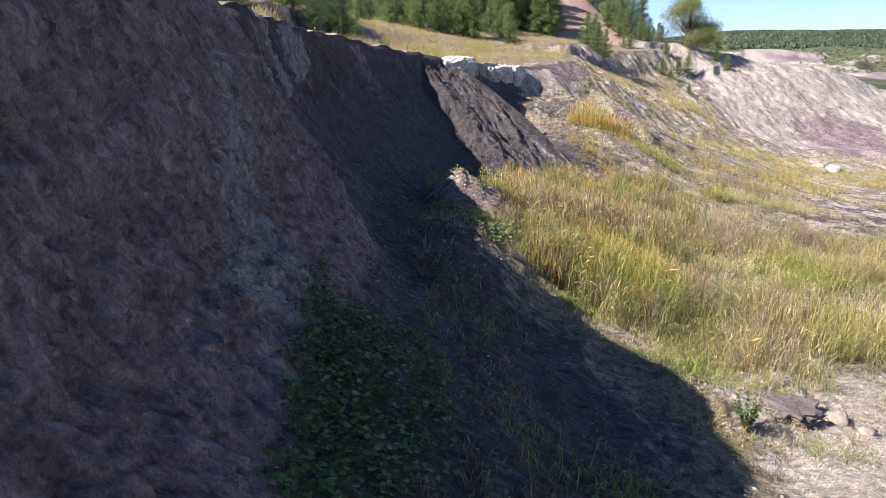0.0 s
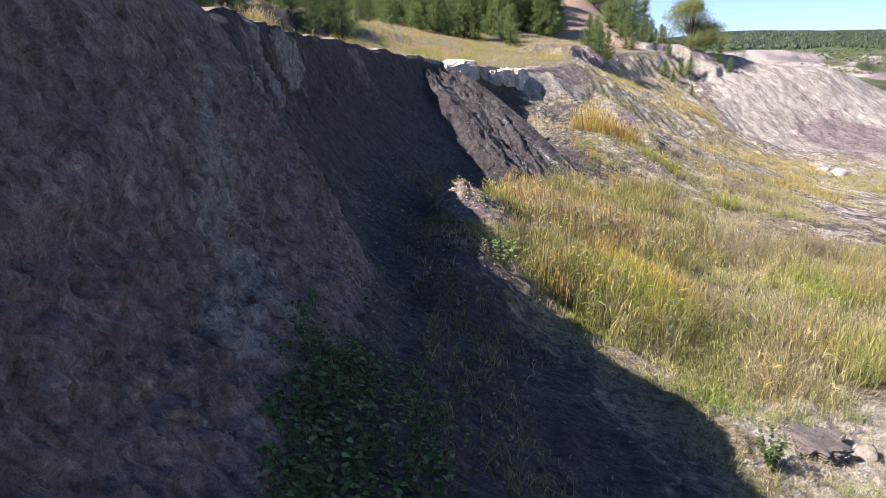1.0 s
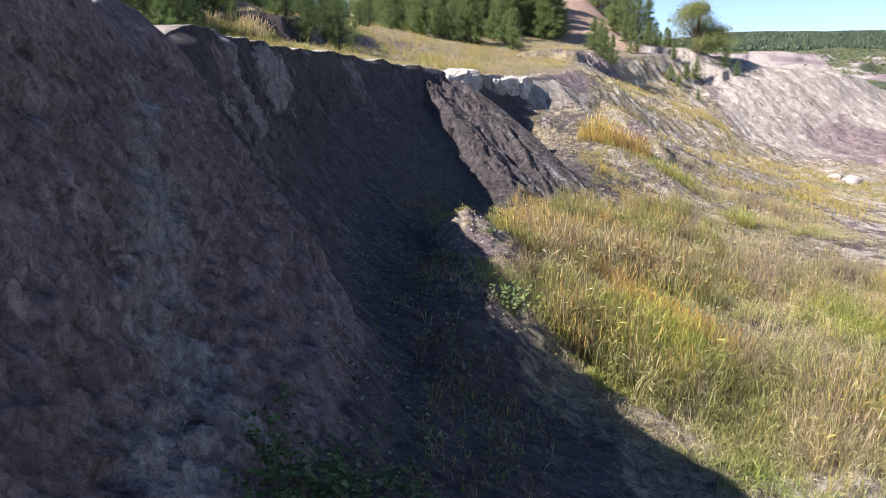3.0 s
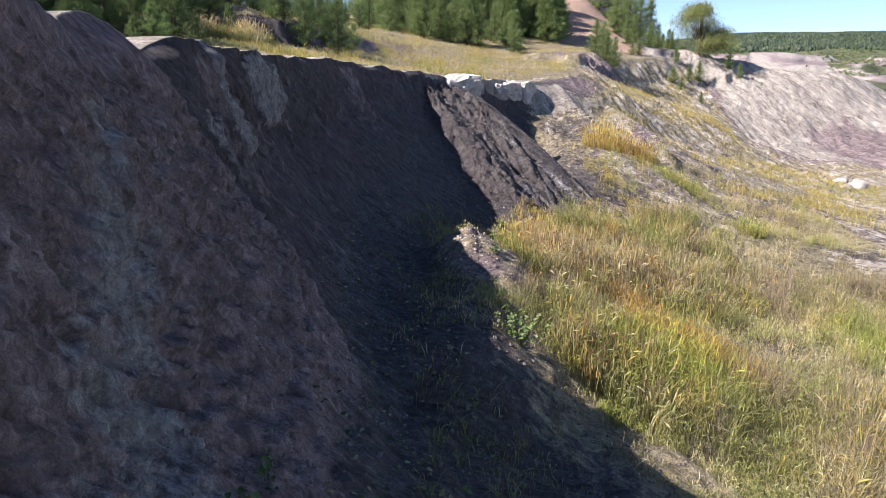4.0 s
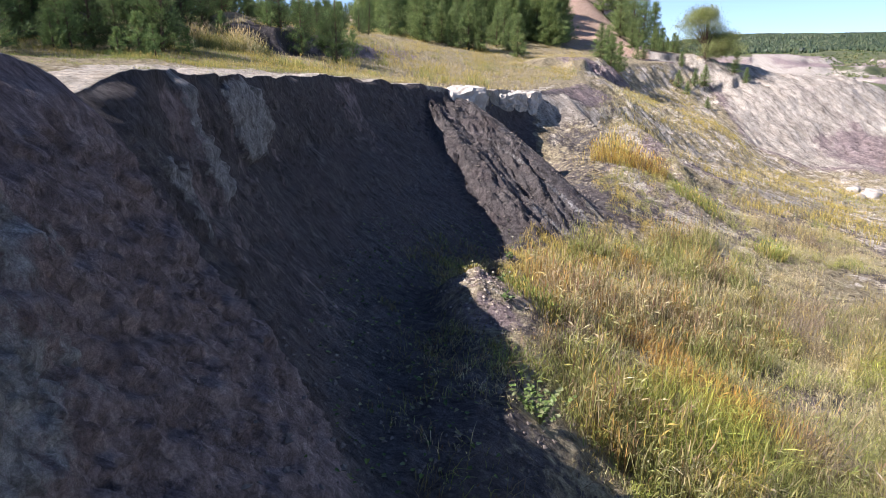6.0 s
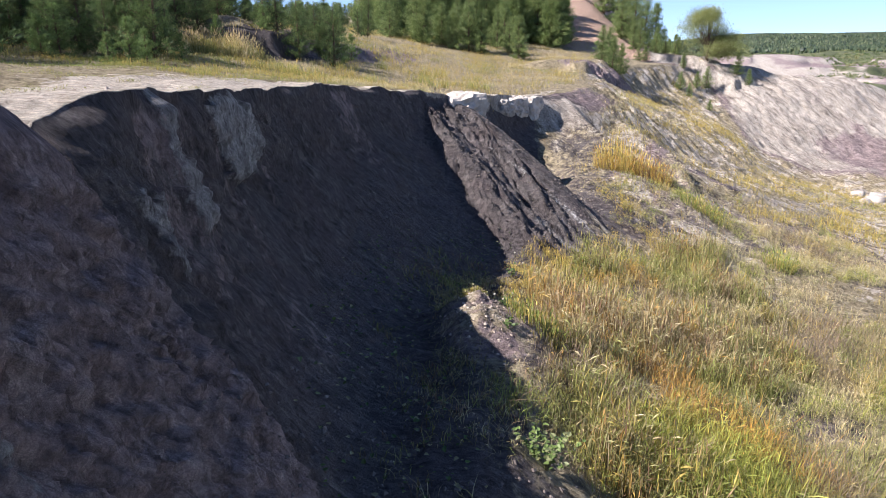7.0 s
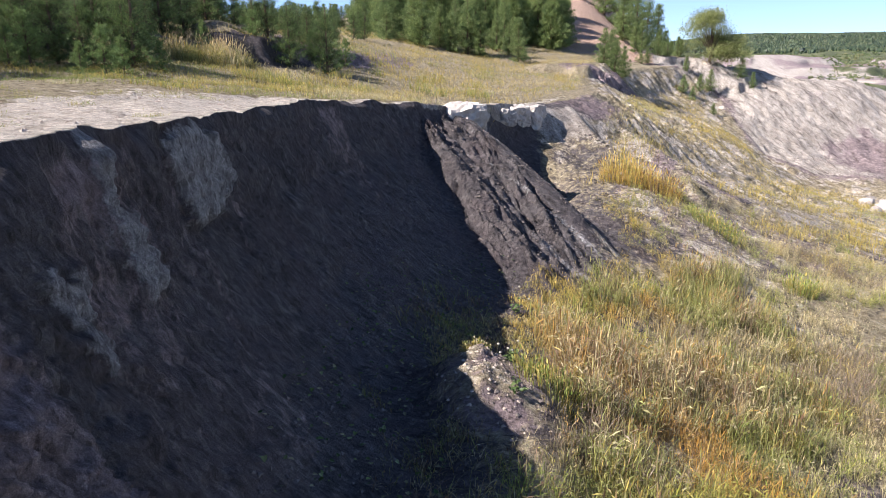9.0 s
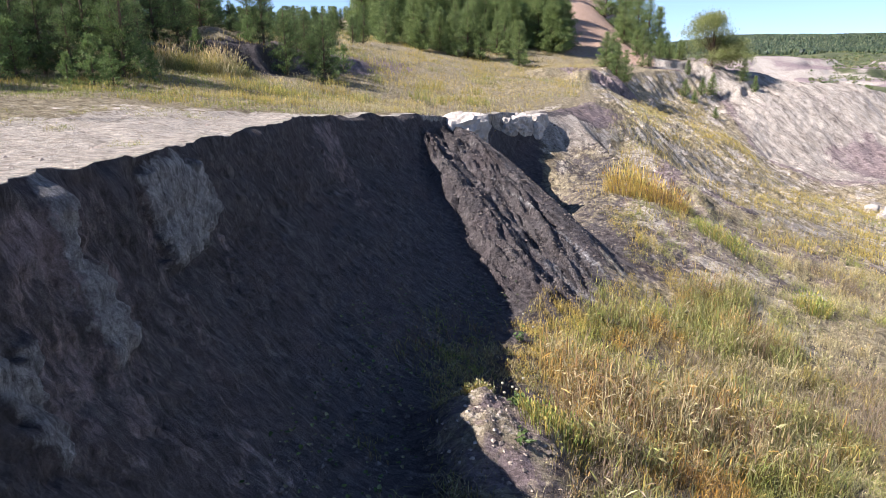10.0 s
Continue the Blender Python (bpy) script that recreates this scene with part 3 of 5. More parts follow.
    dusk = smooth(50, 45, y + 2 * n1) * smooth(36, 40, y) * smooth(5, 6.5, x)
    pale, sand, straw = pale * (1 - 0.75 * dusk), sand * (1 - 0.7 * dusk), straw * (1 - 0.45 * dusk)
    dk, _, _ = to_line(x, y, [(12.5, 47.5, 0), (15.2, 50.2, 0), (18, 49, 0)])
    db, _, _ = to_line(x, y, [(14.5, 81.5, 0), (18, 82.5, 0), (20.5, 86, 0), (22, 91, 0)])
    bare2 = np.maximum(smooth(1.2, 0.4, dk + n2), smooth(3.0, 1.2, db + 2 * n1))
    straw, pale = straw * (1 - bare2), pale * (1 - bare2)
    sand = np.maximum.reduce([sand, hill * (0.36 + 0.7 * n2 - 0.4 * n1) * (1 - bare2) * (1 - 0.7 * dusk), low * smooth(26, 32, y) * (0.26 + 0.7 * n2 - 0.5 * n1), heap * (0.29 + 0.45 * n2)])
    white = smooth(39, 44, x) * smooth(84, 95, y + 3 * n1) * (1 - smooth(150, 170, y))
    bands = fbm(x * 0.05, y * 0.05, z * 0.55, 3, 111)
    pale = np.where(white > 0, np.maximum(pale * (1 - white), white * np.clip(0.8 + 0.3 * bands + 0.5 * smooth(108, 113, y)  + 0.5 * n1 - 0.5 * smooth(-9.0, -13.0, z + 3 * n1) * smooth(46, 60, x), 0.1, 1)), pale)
    straw, sand = straw * (1 - white), sand * (1 - white)
    red = smooth(108, 114, y + 3 * n1) * (1 - smooth(150, 160, y)) * smooth(17, 20, x + 2 * n1) * (1 - smooth(31, 34, x + 2 * n1)) * (1 - smooth(2.95, 3.3, v))
    straw = straw * (1 - red)
    gone = smooth(150, 220, y)
    riser = smooth(0.06, 0.22, np.abs(np.gradient(z, axis=0) / np.gradient(y, axis=0)))
    wood = gone * np.where(y > 430 + 60 * n1, 1.0, smooth(-0.05, 0.12, fbm(x * 0.02, y * 0.014, 0, 4, 121)) * 0.9)
    pale = np.maximum(pale, gone * (1 - wood) * (0.2 + 0.45 * riser + 1.9 * fbm(x * 0.012, y * 0.03, z * 0.35, 4, 122)))
    grey = np.maximum(grey, gone * (0.25 + 0.8 * fbm(x * 0.02, y * 0.02, 0, 3, 124)))
    ds, ss, _ = to_line(x, y, SCARP)
    ds = ds * ss + 0.9 * fbm(x * 0.3, y * 0.3, 0, 4, 96)
    pale = np.where((y > 100) & (x > 26) & (x < 54) & (y < 128), np.maximum(pale, 1.0 * smooth(-1.6, -0.4, ds) * (1 - smooth(0.3, 1.2, ds))), pale)
    straw = np.where((y > 100) & (x > 26) & (y < 128) & (ds > -1.4) & (ds < 0.6), 0, straw)
    bear = x / np.maximum(y - 10, 1)
    wall = smooth(0.445, 0.462, bear) * (1 - smooth(0.5, 0.545, bear)) * smooth(310, 335, y) * (1 - smooth(398, 408, y))
    pale, wood, grey = np.maximum(pale, wall * np.clip(0.8 + 1.2 * fbm(x * 0.06, z * 0.15, y * 0.01, 3, 125), 0.25, 1)), wood * (1 - wall), grey * (1 - wall)
    ribbed = np.clip(np.maximum.reduce([hill * 0.9, white * 0.85, smooth(4.5, 2.5, spur) * (v > 3.02) * (y > 27) * (y < 45)]) + 0 * x, 0, 1) * (1 - gone)
    return {"ribbed": ribbed, "grey": grey, "brown": brown, "sand": sand, "straw": straw * (1 - gone), "pale": pale, "red": red, "wood": wood}


def sheet(name, p, cols, mat, label, fs):
    """One mesh of the columns a..b of the sheet."""
    a, b = cols
    q = p[:, a:b + 1]
    nu, nv = q.shape[:2]
    i = np.arange(nu * nv).reshape(nu, nv)
    quads = np.stack([i[:-1, :-1], i[:-1, 1:], i[1:, 1:], i[1:, :-1]], -1).reshape(-1, 4)
    me = bpy.data.meshes.new(name)
    me.from_pydata(q.reshape(-1, 3), [], quads.tolist())
    me.shade_smooth()
    me.materials.append(mat)
    for key, f in fs.items():
        at = me.attributes.new(key, "FLOAT", "POINT")
        at.data.foreach_set("value", np.ascontiguousarray(f[:, a:b + 1], dtype=np.float32).ravel())
    return tagged(new(name, me), label, kind="structure")


starts = np.cumsum([0] + CUTS)
m_earth = earth_material()
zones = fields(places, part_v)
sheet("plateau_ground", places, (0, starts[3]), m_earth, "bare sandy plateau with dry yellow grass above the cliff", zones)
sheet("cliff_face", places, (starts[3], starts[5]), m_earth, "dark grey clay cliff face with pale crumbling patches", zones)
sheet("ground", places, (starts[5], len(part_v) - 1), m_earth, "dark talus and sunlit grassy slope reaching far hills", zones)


# ---- plants and stones: mesh helpers ----
rng = np.random.default_rng(7)


def mesh_of(name, verts, faces, mat, tint=None, smooth_faces=False):
    """A mesh from arrays; tint: a colour at each place."""
    me = bpy.data.meshes.new(name)
    verts, faces = np.asarray(verts, np.float32), np.asarray(faces, np.int32)
    k = faces.shape[1]
    me.vertices.add(len(verts))
    me.vertices.foreach_set("co", verts.ravel())
    me.loops.add(len(faces) * k)
    me.loops.foreach_set("vertex_index", faces.ravel())
    me.polygons.add(len(faces))
    me.polygons.foreach_set("loop_start", np.arange(len(faces), dtype=np.int32) * k)
    me.polygons.foreach_set("use_smooth", np.full(len(faces), smooth_faces))
    me.update(calc_edges=True)
    me.materials.append(mat)
    if tint is not None:
        at = me.attributes.new("tint", "FLOAT_COLOR", "POINT")
        at.data.foreach_set("color", np.c_[tint, np.ones(len(tint))].astype(np.float32).ravel())
    return me


def part(name, me, parent, label="", m=None):
    ob = new(name, me)
    ob.parent = parent
    if m is not None:
        ob.matrix_basis = m
    return tagged(ob, label)


def thing(name, label, category, place=(0, 0, 0), turn=0.0, group="", kind="", me=None):
    ob = new(name, me)
    ob.matrix_basis = pose(*place, 0, 0, turn)
    return tagged(ob, label, category, group, kind)


def leaf_material(name, rough=0.6, glow=0.25):
    """Blades and leaves: the colour of each, with light let through."""
    m, nodes, links, b = material(name, rough, 0.25)
    nt = m.node_tree
    at = nodes.new("ShaderNodeAttribute")
    at.attribute_name = "tint"
    geo = nodes.new("ShaderNodeNewGeometry")
    var = ramp(nt, geo.outputs["Random Per Island"], [(0.0, (0.62, 0.62, 0.62)), (1.0, (1.25, 1.25, 1.25))])
    col = mix(nt, 1.0, at.outputs["Color"], var, "MULTIPLY")
    col = mix(nt, 0.35, col, mix(nt, 1.0, col, ramp(nt, tex_noise(nt, 9, 3), [(0.3, (0.6, 0.6, 0.6)), (0.7, (1.3, 1.3, 1.3))]), "MULTIPLY"))
    links.new(col, b.inputs["Base Color"])
    tr = nodes.new("ShaderNodeBsdfTranslucent")
    links.new(col, tr.inputs["Color"])
    sh = nodes.new("ShaderNodeMixShader")
    sh.inputs[0].default_value = glow
    links.new(b.outputs[0], sh.inputs[1])
    links.new(tr.outputs[0], sh.inputs[2])
    links.new(sh.outputs[0], nodes["Material Output"].inputs["Surface"])
    return m


m_grass = leaf_material("grass_blade", 0.55, 0.35)
m_leaf = leaf_material("broad_leaf", 0.5, 0.3)
m_needle = leaf_material("pine_needle", 0.6, 0.25)


def bark_material():
    m, nodes, links, b = material("bark", 0.95, 0.1)
    nt = m.node_tree
    n = tex_noise(nt, 8, 5, 0.6, (1, 1, 0.2))
    links.new(ramp(nt, n, [(0.3, (0.05, 0.036, 0.026)), (0.7, (0.17, 0.12, 0.085))]), b.inputs["Base Color"])
    bump(nt, b, n, 0.7, 0.03)
    return m


m_bark = bark_material()


def stone_material(name, low, high):
    m, nodes, links, b = material(name, 0.93, 0.2)
    nt = m.node_tree
    n = tex_noise(nt, 3.5, 7, 0.65)
    f = tex_noise(nt, 25, 5, 0.6)
    col = ramp(nt, n, [(0.3, low), (0.7, high)])
    info = nodes.new("ShaderNodeObjectInfo")
    col = mix(nt, 1.0, col, ramp(nt, info.outputs["Random"], [(0, (0.8, 0.8, 0.8)), (1, (1.15, 1.12, 1.1))]), "MULTIPLY")
    links.new(col, b.inputs["Base Color"])
    bump(nt, b, f, 0.6, 0.02, bump(nt, b, n, 0.8, 0.1))
    return m


m_white = stone_material("white_clay", (0.24, 0.215, 0.19), (0.48, 0.44, 0.395))
m_clod = stone_material("dark_clod", (0.07, 0.06, 0.056), (0.2, 0.17, 0.15))
m_rubble = stone_material("rubble", (0.1, 0.085, 0.07), (0.3, 0.26, 0.21))
m_buff = stone_material("buff_stone", (0.25, 0.2, 0.16), (0.5, 0.43, 0.36))


def blades(base, height, width, lean, tint, curl=0.35):
    """Tapered blades at base (n, 3), some upright and some arched over: three triangles each."""
    n = len(base)
    ang = rng.uniform(0, 2 * np.pi, n)
    side = np.stack([np.cos(ang), np.sin(ang), np.zeros(n)], 1) * width[:, None] * 0.5
    arch = np.where(rng.random(n) < 0.4, rng.uniform(0.15, 0.75, n), 0.0)
    way = rng.uniform(0, 2 * np.pi, n)
    over = np.stack([np.cos(way), np.sin(way), np.zeros(n)], 1) * (height * arch * 0.9)[:, None]
    out = np.stack([lean[:, 0], lean[:, 1], np.zeros(n)], 1) * height[:, None]
    up = np.zeros((n, 3))
    up[:, 2] = height
    mid = base + up * 0.6 + out * 0.35 + over * 0.25
    tip = base + up * (1 - 0.3 * curl - 0.5 * arch)[:, None] + out * (1 + 0.2 * curl) + over
    v = np.stack([base - side, base + side, mid - side * 0.85, mid + side * 0.85, tip], 1).reshape(-1, 3)
    i = np.arange(n)[:, None] * 5
    f = np.concatenate([i + [0, 1, 3], i + [0, 3, 2], i + [2, 3, 4]])
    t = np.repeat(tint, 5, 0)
    # Roots at half tint: the shade inside the tuft is put into colour.
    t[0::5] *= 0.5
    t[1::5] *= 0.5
    return v, f, t


def side_leaves(base, height, width, lean, tint):
    """Strap leaves that stand off the stems and droop: two triangles each."""
    n = len(base)
    k = rng.uniform(0.3, 0.85, n)
    root = base + np.stack([lean[:, 0] * 0.4, lean[:, 1] * 0.4, np.ones(n)], 1) * (height * k)[:, None]
    way = rng.uniform(0, 2 * np.pi, n)
    far = np.stack([np.cos(way), np.sin(way), rng.uniform(-0.5, 0.7, n)], 1) * (height * rng.uniform(0.12, 0.27, n))[:, None]
    s = np.stack([-np.sin(way), np.cos(way), rng.normal(0, 0.6, n)], 1) * width[:, None] * 0.6
    mid = root + far * 0.5 + [0, 0, 0.02]
    v = np.stack([root, mid - s, mid + s, root + far], 1).reshape(-1, 3)
    i = np.arange(n)[:, None] * 4
    f = np.concatenate([i + [0, 1, 2], i + [1, 3, 2]])
    return v, f, np.repeat(tint, 4, 0)


def heads(base, height, width, lean, tint, long=0.22):
    """Stalks with a feathery head."""
    n = len(base)
    ang = rng.uniform(0, 2 * np.pi, n)
    side = np.stack([np.cos(ang), np.sin(ang), np.zeros(n)], 1)
    out = np.stack([lean[:, 0], lean[:, 1], np.ones(n)], 1) * height[:, None]
    neck, belly, tip = base + out * (1 - long), base + out * (1 - long * 0.6), base + out
    s = side * width[:, None] * 0.5
    v = np.stack([base - s * 0.25, base + s * 0.25, neck, belly - s, belly + s, tip], 1).reshape(-1, 3)
    i = np.arange(n)[:, None] * 6
    f = np.concatenate([i + [0, 1, 2], i + [2, 4, 3], i + [3, 4, 5]])
    t = np.repeat(tint, 6, 0)
    return v, f, t


def join(pieces):
    vs, fs, ts, k = [], [], [], 0
    for v, f, t in pieces:
        vs.append(v), fs.append(f + k), ts.append(t)
        k += len(v)
    return np.concatenate(vs), np.concatenate(fs), np.concatenate(ts)


def pick(palette, weights):
    """A colour for each row of weights, near the colours of the palette."""
    w = np.maximum(weights, 0) ** 3.5 + 1e-6
    w = w / w.sum(1, keepdims=True)
    c = np.cumsum(w, 1)
    k = (rng.random(len(w))[:, None] > c).sum(1)
    return np.array(palette)[np.minimum(k, len(palette) - 1)] * rng.uniform(0.8, 1.2, (len(w), 1))


def lies(x, y):
    return np.stack([x, y, ground(x, y)], 1)


GOLD, STRAW, GREEN, ORANGE, OLIVE, RUST = (0.54, 0.42, 0.12), (0.58, 0.5, 0.29), (0.27, 0.33, 0.075), (0.55, 0.33, 0.085), (0.3, 0.31, 0.1), (0.26, 0.17, 0.11)
LIME, DUN = (0.42, 0.44, 0.09), (0.3, 0.24, 0.18)


def scatter(n, x0, x1, y0, y1, power=1.0):
    """Plan places, thicker towards y0."""
    return rng.uniform(x0, x1, n), y0 + (y1 - y0) * rng.random(n) ** power


def field_of_grass(name, label, x, y, tall, wide, palette, weights, per=9, spread=0.11, head=0.16, lean=0.16, leafy=0.0):
    """Tufts of blades and heads at plan places, as one mass."""
    n = len(x)
    bx = np.repeat(x, per) + rng.normal(0, spread, n * per)
    by = np.repeat(y, per) + rng.normal(0, spread, n * per)
    h = np.repeat(tall, per) * rng.uniform(0.45, 1.1, n * per)
    w = np.full(n * per, wide) * rng.uniform(0.7, 1.4, n * per)
    le = rng.normal(0, lean, (n * per, 2)) * rng.uniform(0.3, 2.2, (n * per, 1)) + np.repeat(rng.normal(0, 0.16, (n, 2)), per, 0)
    tint = 0.65 * np.repeat(pick(palette, weights), per, 0) + 0.35 * pick(palette, np.repeat(weights, per, 0))
    base = lies(bx, by)
    base[:, 2] -= 0.02
    is_head = rng.random(n * per) < head
    b = ~is_head
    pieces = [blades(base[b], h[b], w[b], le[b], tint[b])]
    if leafy:
        q = b & (rng.random(n * per) < leafy)
        pieces.append(side_leaves(base[q], h[q], w[q] * 1.5, le[q], tint[q] * rng.uniform(0.75, 1.12, (int(q.sum()), 1))))
    if is_head.any():
        q = is_head
        pieces.append(heads(base[q], h[q] * 1.12, w[q] * 1.9, le[q] * 0.6, tint[q] * [0.95, 0.86, 0.8], 0.3))
    v, f, t = join(pieces)
    return thing(name, label, "grass", kind="stuff", me=mesh_of(name, v, f, m_grass, t))


# ---- grass of the sunny slope ----
def slope_edge(y):
    """Where the tall grass begins along the slope, as x at each y."""
    return 1.7 + np.interp(y, [12, 14.5, 15.3, 16.2, 17, 19.5, 21.5, 24, 27, 29, 31.5, 34, 46], [5.2, 3.0, 1.3, 0.5, -0.1, 0.2, 0.2, 0.0, 0.4, 1.0, 3.6, 5.5, 6.5])


def slope_grass():
    x, y = scatter(27000, 0.4, 22, 12.0, 46, 1.45)
    n1, n2, n3 = fbm(x * 0.22, y * 0.22, 0, 4, 201), fbm(x * 0.8, y * 0.8, 0, 3, 202), fbm(x * 0.4, y * 0.4, 0, 3, 204)
    rim_x = slope_edge(y) + 0.9 * n1
    bare = smooth(14.3, 12.6, y - 0.5 * n2) * smooth(5.0, 6.0, x) + smooth(15.6, 14.6, y) * (x > 9)
    open_ground = smooth(0.02, 0.2, fbm(x * 0.16 + 3, y * 0.16, 0, 4, 203)) * smooth(26, 31, y)
    gaps = smooth(0.12, 0.3, fbm(x * 0.9 + 7, y * 0.9, 0, 3, 205)) * 0.75
    keep = (x > rim_x) & (rng.random(len(x)) > bare) & (rng.random(len(x)) > open_ground * 0.92) & (rng.random(len(x)) > gaps)
    keep &= rng.random(len(x)) < np.where(y > 30, 0.75, 1.0)
    x, y, n1, n2, n3 = x[keep], y[keep], n1[keep], n2[keep], n3[keep]
    off = x - slope_edge(y)
    band = np.exp(-((off - 3.2 - 0.05 * (y - 18) - 2.2 * n1) / 1.5) ** 2)      # rusty band along the slope
    band = band * smooth(15.5, 18.5, y)
    gold = smooth(21, 25, y) * smooth(3.2, 0.6, off + 1.5 * n3)                # golden stand by the shade
    tall = np.clip(0.72 + 0.5 * n1 + 0.5 * n2, 0.25, 1.3) * rng.uniform(0.5, 1.25, len(x)) * np.where(y > 28, 0.8, 1.0) * (1 + 0.4 * smooth(20, 15, y) * smooth(3, 6, x))
    tall = tall * (0.42 + 0.58 * smooth(0.0, 1.6, off))
    w = np.stack([0.34 + 0.8 * n2 + 0.8 * gold, 0.22 + smooth(4, 12, x) * 0.4 - n1, 0.34 + 0.9 * n3 - 0.2 * band, band * 0.72 + 0.55 * gold - 0.5 * n3, 0.44 - 0.6 * n2, band * 0.3 - 0.6 * n3,
                  0.3 + 1.1 * n3 - 0.4 * gold, 0.24 - 0.9 * n3 + 0.7 * n2], 1)
    return field_of_grass("tall_grass", "tall golden, green and rusty reed grass on the sunlit slope", x, y, tall * 1.02, 0.0085,
                          [GOLD, STRAW, GREEN, ORANGE, OLIVE, RUST, LIME, DUN], w, per=13, lean=0.26, head=0.2, leafy=0.55)


slope_grass()


def reed_stands():
    """Taller, thicker stands in the slope's grass."""
    x, y = scatter(2600, 1.6, 12, 13.5, 34, 1.2)
    n1 = fbm(x * 0.3, y * 0.3, 0, 4, 271)
    keep = (n1 > 0.02) & (x > slope_edge(y) + 0.7) & ~((y < 15.5) & (x > 4.5))
    x, y, n1 = x[keep], y[keep], n1[keep]
    w = np.stack([0.3 + 0 * x, 0.3 + n1, 0.4 - n1, 0.16 + n1, 0.62 + 0 * x, 0.32 + n1], 1)
    return field_of_grass("reed_stand", "taller brown and olive reeds standing in the slope's grass", x, y, np.clip(0.95 + 0.5 * n1, 0.5, 1.35), 0.013,
                          [GOLD, STRAW, GREEN, ORANGE, OLIVE, RUST], w, per=30, spread=0.16, head=0.14, lean=0.12, leafy=0.5)


reed_stands()


def hollow_grass():
    """Thin dark grass in the shade below the face, and at the shadow's edge."""
    x, y = scatter(2300, -2.2, 7.5, 5.5, 27, 1.0)
    n1 = fbm(x * 0.4, y * 0.4, 0, 4, 211)
    low = np.interp(y, [5, 13, 16, 21, 27], [-0.7, -0.4, -2.0, -1.6, -0.6])
    keep = (x > low + 0.6 * n1) & (n1 > -0.12) & (x < np.interp(y, [5, 12, 15, 20, 27], [6.5, 6.0, 4.2, 2.4, 2.0]))
    x, y, n1 = x[keep], y[keep], n1[keep]
    w = np.stack([0.2 + 0 * x, 0.3 - n1, 0.2 + n1, 0.02 + 0 * x, 0.5 + 0 * x, 0.55 + 0 * x], 1)
    return field_of_grass("sparse_grass", "sparse green and dry grass on the dark talus", x, y, np.clip(0.28 + 0.35 * n1, 0.12, 0.55), 0.011,
                          [GOLD, STRAW, GREEN, ORANGE, OLIVE, RUST], w, per=8, spread=0.1, head=0.1, lean=0.4)


def plateau_grass():
    x, y = scatter(11500, -30, 24, 32, 116, 1.0)
    n1, n2 = fbm(x * 0.12, y * 0.12, 0, 4, 221), fbm(x * 0.6, y * 0.6, 0, 3, 222)
    rim = np.interp(y, [24, 29, 34, 38, 41, 49, 60, 85, 105], [-4.9, -4.5, -3.4, -1.8, -0.2, 4.0, 10.4, 16, 30])
    sandy = (y < 31 + 5 * n1) & (x > -13.5 - 3 * n1)
    bk, bs, _ = to_line(x, y, BANK_FOOT)
    keep = (x < rim - 0.25) & (y > 33) & ~((y < 42) & (rng.random(len(x)) < 0.6)) & ~((bk * bs > -0.5) & (bk * bs < 1.0) & (rng.random(len(x)) < 0.7)) & ~(sandy & (n2 < 0.16)) & (n2 > -0.32)
    keep &= ~((x > -4.0 + 0.12 * y) & (y < 52) & (n2 < -0.02))
    x, y, n1, n2 = x[keep], y[keep], n1[keep], n2[keep]
    tall = np.clip(0.34 + 0.3 * n2 + 0.2 * n1, 0.1, 0.7) * np.where(y > 60, 1.3, 1.0)
    w = np.stack([0.6 + n2, 0.55 - n1, 0.2 + 0.5 * n1, 0.08 + 0 * x, 0.3 + 0.4 * n1, 0.05 + 0 * x], 1)
    return field_of_grass("meadow_grass", "dry yellow meadow grass on the plateau", x, y, tall * 0.9, 0.019,
                          [GOLD, STRAW, GREEN, ORANGE, OLIVE, RUST], w, per=7, spread=0.35, head=0.2)


def far_grass():
    x, y = scatter(24000, 6, 58, 40, 108, 1.1)
    n1, n2 = fbm(x * 0.11, y * 0.11, 0, 4, 231), fbm(x * 0.5, y * 0.5, 0, 3, 232)
    rim = np.interp(y, [40, 49, 60, 85, 105], [7.0, 10, 13, 21, 33])
    keep = (x > rim + 2 * n1) & (n1 + 0.5 * n2 > -0.12 - 0.1 * smooth(60, 80, y)) & ~((x > 36) & (y > 70 + 0.2 * x))
    x, y, n1, n2 = x[keep], y[keep], n1[keep], n2[keep]
    w = np.stack([0.6 + n2, 0.5 - n2, 0.35 + 0.5 * n1, 0.1 + 0 * x, 0.45 + 0 * x, 0.1 + 0 * x], 1)
    return field_of_grass("slope_grass", "patchy yellow and green grass on the far slope", x, y, np.clip(0.42 + 0.5 * n2, 0.15, 0.8), 0.02,
                          [GOLD, STRAW, GREEN, ORANGE, OLIVE, RUST], w, per=6, spread=0.4, head=0.2)


